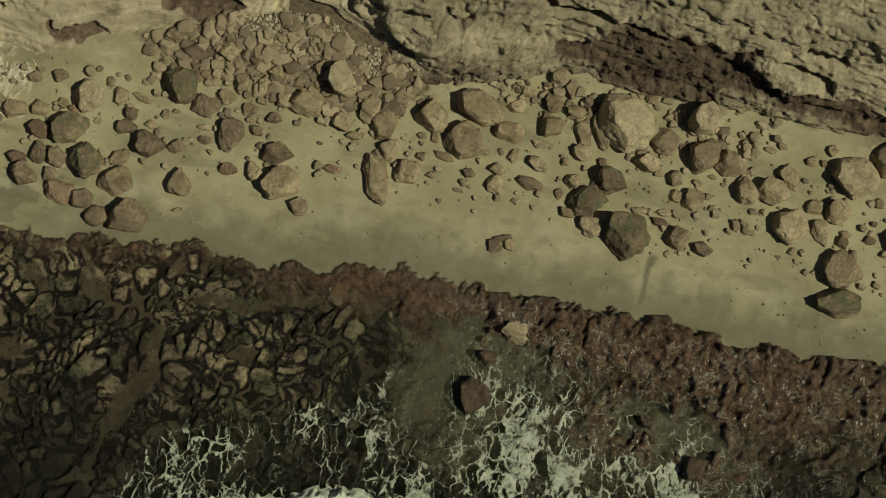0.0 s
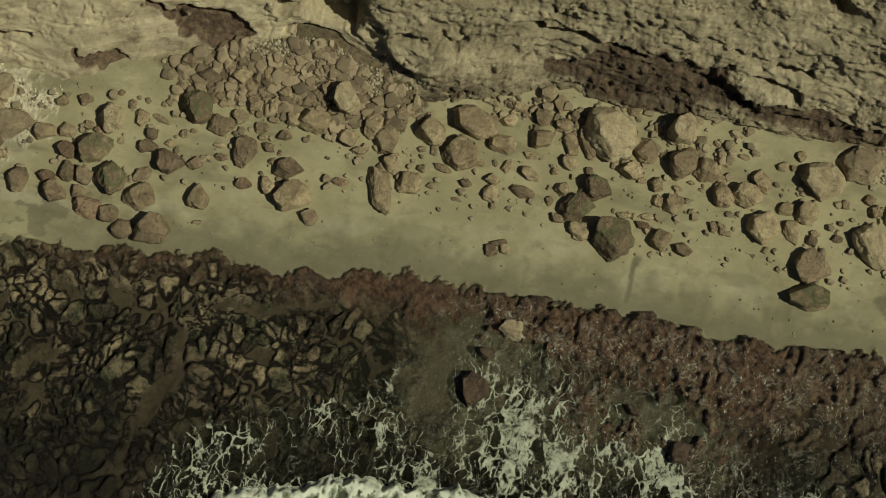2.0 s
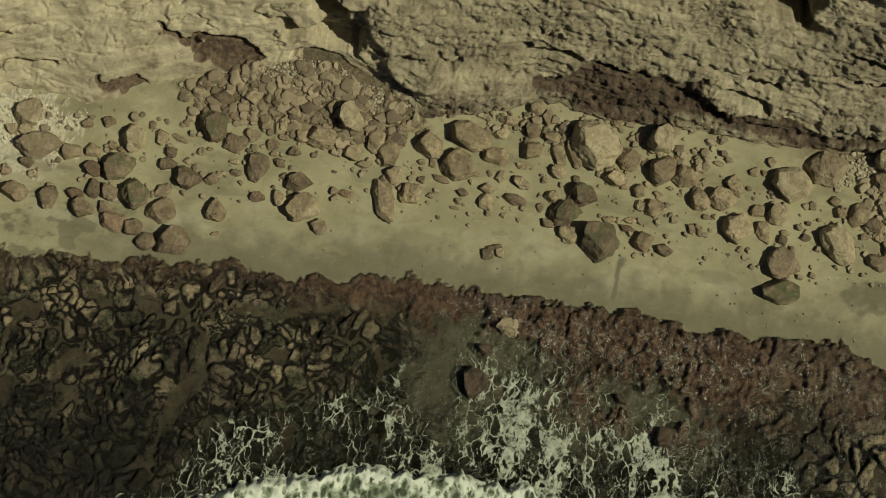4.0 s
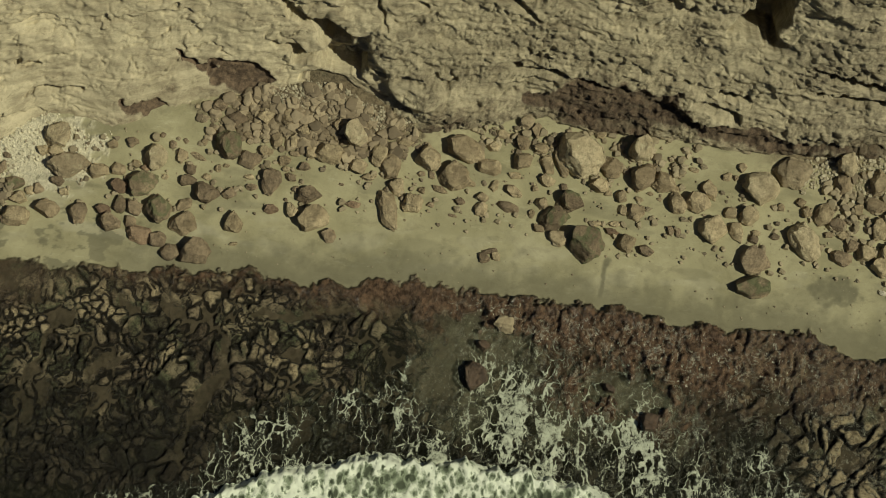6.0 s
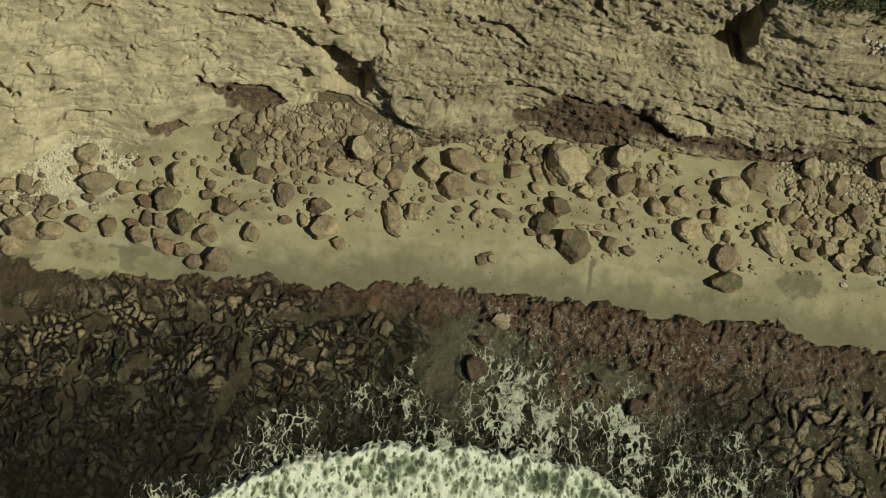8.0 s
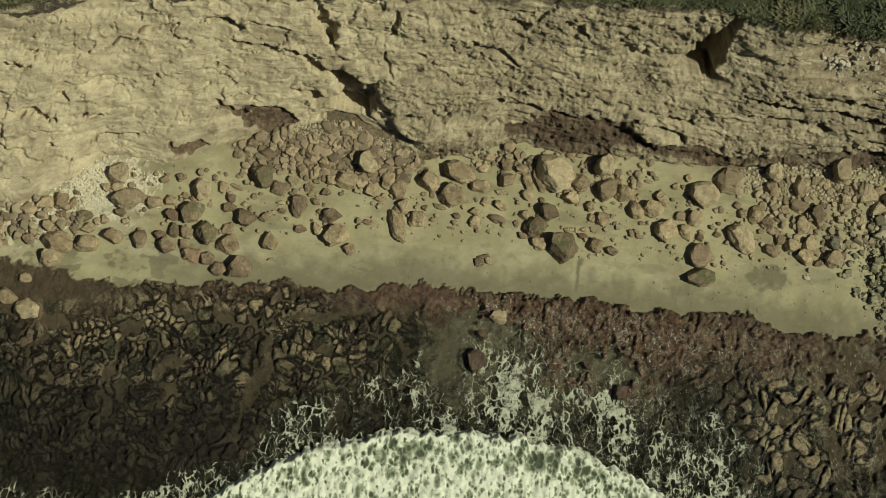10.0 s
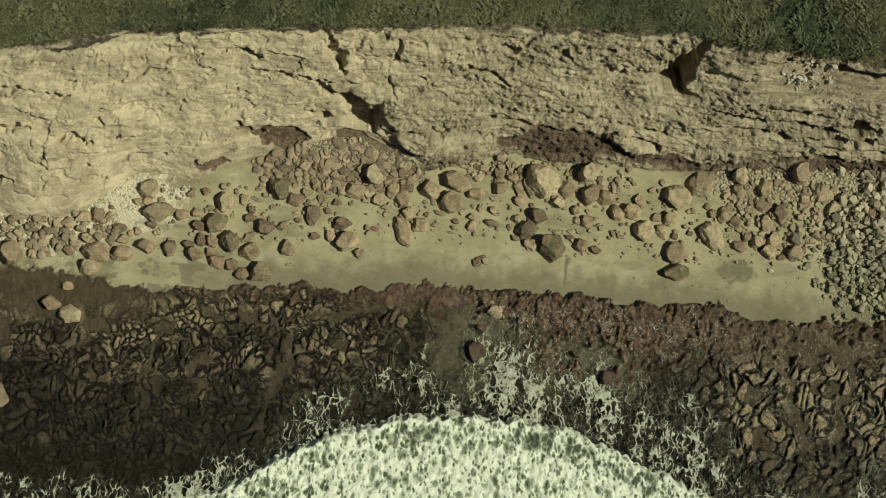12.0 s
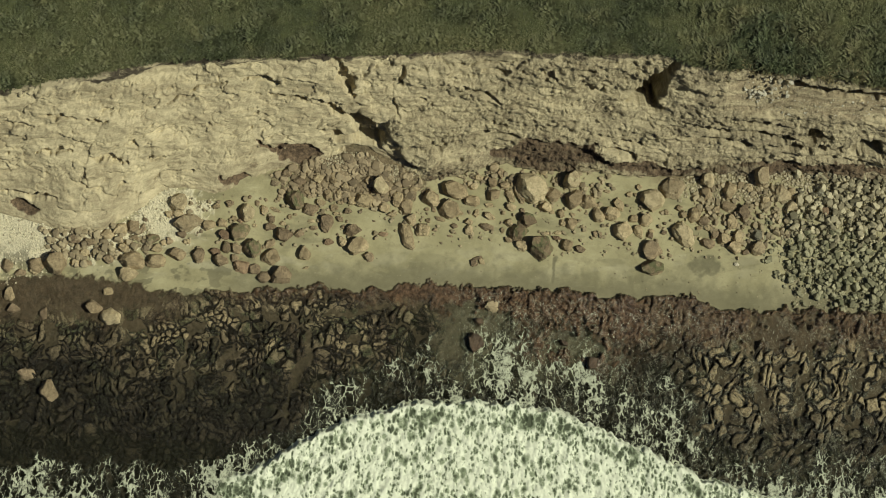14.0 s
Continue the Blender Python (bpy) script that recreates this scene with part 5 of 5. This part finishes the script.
# ---- rubble, cobbles and gravel ----
def loose_material(name, low, high, dark):
    """Two like materials: for stones joined in one mesh, and for single ones."""
    made = []
    for joined in (True, False):
        n = Nodes(name)
        own = n.nodes.new("ShaderNodeNewGeometry").outputs["Random Per Island"] if joined else n.nodes.new("ShaderNodeObjectInfo").outputs["Random"]
        at = None if joined else n.stretch(0.4, 0.4, 0.4)
        c = n.mix(own, low, high)
        c = n.mix(n.ramp(n.math("FRACT", n.math("MULTIPLY", own, 7.31), 0.0), 0.75, 0.9, 0.0, 0.8), c, dark)
        c = n.mix(n.ramp(n.noise(9.0, 6, 0.7, at=at), 0.4, 0.75, 0.0, 0.5), c, tuple(0.6 * v for v in low))
        made.append(n.finish(c, 0.88, n.noise(14.0, 6, 0.7, at=at), 0.7, 0.05))
    return made


TEMPLATES = []
for k in range(19):
    me = stone_mesh("pebble", 1.0, 1.0, 0.8, 900 + k, 7, 3 if k < 7 else 2 if k < 14 else 1, 0.06)
    co = np.zeros(len(me.vertices) * 3)
    me.vertices.foreach_get("co", co)
    tri = np.zeros(len(me.polygons) * 3, dtype=np.int32)
    me.polygons.foreach_get("vertices", tri)
    me.polygons.foreach_set("use_smooth", np.full(len(me.polygons), k < 7))
    TEMPLATES.append((co.reshape(-1, 3), tri.reshape(-1, 3), me))


def inside(x, y, corners):
    ok = np.zeros(x.shape, bool)
    for (x0, y0), (x1, y1) in zip(corners, corners[1:] + corners[:1]):
        ok ^= ((y0 > y) != (y1 > y)) & (x < (x1 - x0) * (y - y0) / (y1 - y0 + 1e-9) + x0)
    return ok


def rubble(name, label, corners, count, small, large, material, seed, category="stones", bias=2.0, height=None, fine=False, rough_edge=0.6, single=0, piece="stone", heap=0.0, sunk=0.08):
    """Loose stones strewn over a stretch of ground: the largest as pieces of their own, the rest in one mesh."""
    r = np.random.RandomState(seed)
    xs, ys = [p[0] for p in corners], [p[1] for p in corners]
    x, y = np.empty(0), np.empty(0)
    while len(x) < count:
        a, b = r.uniform(min(xs), max(xs), count), r.uniform(min(ys), max(ys), count)
        ok = inside(a + rough_edge * fbm(a * 0.8, b * 0.8, 3, seed), b + rough_edge * fbm(a * 0.8, b * 0.8, 3, seed + 5), corners)
        x, y = np.concatenate([x, a[ok]]), np.concatenate([y, b[ok]])
    x, y = x[:count], y[:count]
    size = small + (large - small) * r.rand(count) ** bias
    z = (height or ground_height)(x, y) + heap * r.rand(count)
    order = np.argsort(-size)
    x, y, z, size = x[order], y[order], z[order], size[order]
    verts, faces, base = [], [], 0
    holder, shapes = None, {}
    if single:
        holder = tagged(new(name), label, category)
        holder.location = (float(x.mean()), float(y.mean()), float(z.min()))
    for i in range(count):
        which_one = r.randint(7) if fine and size[i] > 0.38 else 7 + r.randint(7) if size[i] > 0.14 else 14 + r.randint(5)
        co, tri, shape = TEMPLATES[which_one]
        a, sx, sy, sz = r.rand() * 6.283, size[i] * r.uniform(0.75, 1.3), size[i] * r.uniform(0.75, 1.2), size[i] * r.uniform(0.6, 1.0)
        tip = r.uniform(-0.5, 0.5)
        if i < single:
            if which_one not in shapes:
                shapes[which_one] = shape.copy()
                shapes[which_one].materials.append(material[1])
            ob = new(piece, shapes[which_one])
            ob.parent = holder
            ob.matrix_basis = Matrix.Translation(Vector((x[i], y[i], z[i] - sunk * size[i])) - holder.location) @ pose(0, 0, 0, math.degrees(tip), 0, math.degrees(a)) @ Matrix.Diagonal((sx, sy, sz, 1))
            continue
        p = co * (sx, sy, sz)
        p = np.stack([p[:, 0], p[:, 1] - tip * p[:, 2], p[:, 2] + tip * p[:, 1]], -1)
        verts.append(np.stack([p[:, 0] * math.cos(a) - p[:, 1] * math.sin(a) + x[i], p[:, 0] * math.sin(a) + p[:, 1] * math.cos(a) + y[i], p[:, 2] + z[i] - sunk * size[i]], -1))
        faces.append(tri + base)
        base += len(co)
    verts, faces = np.concatenate(verts), np.concatenate(faces)
    me = bpy.data.meshes.new("grit" if single else name)
    me.vertices.add(len(verts))
    me.vertices.foreach_set("co", verts.astype(np.float32).ravel())
    me.loops.add(faces.size)
    me.loops.foreach_set("vertex_index", faces.astype(np.int32).ravel())
    me.polygons.add(len(faces))
    me.polygons.foreach_set("loop_start", np.arange(0, faces.size, 3, dtype=np.int32))
    me.polygons.foreach_set("loop_total", np.full(len(faces), 3, dtype=np.int32))
    me.polygons.foreach_set("use_smooth", np.zeros(len(faces), dtype=bool))
    me.update(calc_edges=True)
    me.materials.append(material[0])
    if not single:
        return tagged(new(name, me), label, category, kind="stuff")
    rest = tagged(new("grit", me), kind="stuff")
    rest.parent = holder
    rest.matrix_basis = Matrix.Translation(-holder.location)
    return holder


GREY = loose_material("grey_green_cobble", (0.15, 0.145, 0.084), (0.43, 0.405, 0.262), (0.10, 0.105, 0.055))
PALE = loose_material("pale_chips", (0.36, 0.31, 0.20), (0.52, 0.47, 0.33), (0.22, 0.18, 0.11))
EARTHY = loose_material("brown_rubble", (0.20, 0.155, 0.095), (0.40, 0.325, 0.205), (0.115, 0.088, 0.055))
CHALK = loose_material("chalky_chips", (0.56, 0.51, 0.355), (0.78, 0.72, 0.525), (0.30, 0.25, 0.16))
TAN = loose_material("tan_rubble", (0.25, 0.205, 0.125), (0.43, 0.36, 0.23), (0.16, 0.125, 0.08))

PALE_GREY = loose_material("pale_cobble", (0.15, 0.13, 0.08), (0.55, 0.495, 0.33), (0.085, 0.078, 0.045))
rubble("gravel", "pale grit and chips between the cobbles", [(25.4, 5.8), (24.4, 1.8), (24.0, -1.0), (25.0, -3.6), (33.5, -4.2), (33.5, 6.0)], 3200, 0.05, 0.14, PALE, 23, rough_edge=0.9)
rubble("cobble_bank", "bank of pale grey angular beach cobbles with dark gaps", [(25.9, 5.6), (24.7, 1.4), (33.5, 0.6), (33.5, 5.9), (28.0, 6.2)], 1150, 0.09, 0.58, PALE_GREY, 11, bias=2.6, rough_edge=2.0, heap=0.28, fine=True, single=260, piece="cobble")
rubble("cobble_bank", "bank of dark green-grey beach cobbles by the reef", [(25.2, 1.8), (24.6, -0.6), (25.6, -2.5), (28.0, -3.6), (33.5, -4.0), (33.5, 1.2)], 1400, 0.08, 0.50, GREY, 24, bias=2.5, rough_edge=2.0, heap=0.26, fine=True, single=260, piece="cobble")
rubble("cobble_fringe", "grey and tan cobbles straggling onto the sand", [(22.8, 2.4), (22.6, 0.0), (24.0, -2.2), (26.0, -3.4), (27.6, -3.6), (26.0, 1.0), (26.0, 3.0)], 330, 0.06, 0.42, GREY, 22, bias=2.2, rough_edge=2.0, fine=True, single=160, piece="cobble")
rubble("gravel", "pale angular gravel at the foot of the cliff", [(16.6, 6.1), (26, 6.3), (33, 5.8), (33, 4.6), (25, 3.6), (16.8, 3.9)], 2600, 0.06, 0.24, PALE, 12)
rubble("rubble_patch", "tan broken rubble between boulders on sand", [(17.5, 4.6), (25, 5.2), (25.3, 1.2), (22, 0.2), (18.5, 1.8)], 420, 0.12, 0.5, TAN, 13, single=200, piece="rock")
rubble("rubble_fan", "fan of tan broken rock fallen below the hollow", [(-12.5, 5.0), (-9.0, 6.0), (-5.8, 6.6), (-1.8, 4.9), (-0.6, 4.0), (-3.4, 3.3), (-6.6, 3.5), (-10.5, 3.6)], 1500, 0.04, 0.72, EARTHY, 14, bias=3.6, fine=True, single=220, piece="rock", sunk=0.3)
rubble("gravel", "pale earth and chips heaped on the fallen rock", [(-9.5, 6.0), (-5.8, 6.7), (-1.5, 5.0), (-3.5, 4.7), (-8.0, 5.0)], 1300, 0.05, 0.16, PALE, 15)
rubble("rubble_heap", "pale chalky rubble spilling from a notch in the cliff", [(-19.8, 4.4), (-16.0, 2.9), (-18.5, 1.6), (-22.0, -0.2), (-22.8, 1.2)], 1000, 0.03, 0.18, CHALK, 16, bias=3.0, single=120, piece="rock")
rubble("rubble_heap", "pale chalky rubble lying below the cliff", [(-33, 2.6), (-28.4, 2.2), (-25.5, 1.0), (-25.4, -1.2), (-28, -2.6), (-33, -3.2)], 1200, 0.03, 0.18, CHALK, 17, bias=3.0, single=120, piece="rock")
rubble("rubble_row", "tan stones crowded along the cliff foot", [(-28, 1.2), (-21.5, 1.2), (-20, -0.6), (-27, -1.6)], 260, 0.15, 0.6, TAN, 18, fine=True, single=160, piece="rock")
rubble("rubble_row", "tan stones crowded along the cliff foot", [(1.0, 5.9), (12, 5.8), (12.4, 4.6), (8.8, 3.2), (5.8, 3.6), (1.0, 4.7)], 330, 0.10, 0.45, TAN, 19, fine=True, single=200, piece="rock")
rubble("stone_scatter", "scattered small tan stones on the sand", [(-20, 3.0), (-12, 4.0), (-4, 3.2), (6, 3.4), (17, 3.6), (23, 2.2), (22, -0.6), (8, -0.2), (-4, 0.6), (-18, -0.6)], 620, 0.06, 0.36, TAN, 20, bias=2.4, fine=True, single=300, piece="stone")
rubble("pebbles", "fine dark pebbles scattered over damp sand", [(-19, -1.0), (0, -0.6), (14, -0.8), (24, 0.0), (24, -3.4), (10, -2.2), (-10, -2.3)], 260, 0.02, 0.09, TAN, 21)


def face_height(x, y):
    return 0.35 + (TOP - 0.2) * np.clip((y - foot_y(x)) / (edge_y(x) - foot_y(x)), 0, 1)


WHITE = loose_material("white_chalk", (0.42, 0.39, 0.30), (0.62, 0.59, 0.48), (0.30, 0.26, 0.18))
rubble("chalk_lumps", "white chalk lumps stuck in the eroded cliff edge", [(21.0, 11.1), (25.0, 11.1), (24.8, 10.1), (22.2, 9.8), (20.2, 9.9)], 60, 0.08, 0.4, WHITE, 31, height=face_height, single=40, piece="lump")
rubble("stones", "small pale stones strewn over the eroded earth slope", [(20.0, 10.3), (32.0, 9.9), (32.0, 8.8), (20.0, 9.0)], 160, 0.04, 0.16, WHITE, 32, height=face_height)


def over_edge(r, n):
    x = 18.5 + 15 * r.rand(n)
    back = -0.45 + 0.7 * r.rand(n)
    return x, edge_y(x) + back, TOP + np.where(back < 0, 0.7 * back, 0.1), 0.7 + 0.7 * r.rand(n)


tuft_field("grass", "dry straggling grass hanging over the broken edge", 700, over_edge, 0.32,
           leaf_material("dry_leaf", (0.13, 0.11, 0.05), (0.26, 0.225, 0.11), (0.30, 0.26, 0.13)), 5, "grass", 5, 0.35)


def rank(r, n):
    x = 17.2 + 16 * r.rand(n)
    back = -0.25 + 4.0 * r.rand(n) ** 1.3
    y = edge_y(x) + back
    clump = step(-0.15, 0.25, fbm(x * 0.55, y * 0.55, 3, 182))
    return x, y, np.full(n, TOP + 0.1), 0.25 + 1.0 * clump


tuft_field("grass", "taller dark green grass in clumps behind the broken edge", 4200, rank, 0.5,
           leaf_material("rank_leaf", (0.04, 0.055, 0.024), (0.12, 0.145, 0.065), (0.20, 0.18, 0.085)), 6, "grass", 6, 0.3)
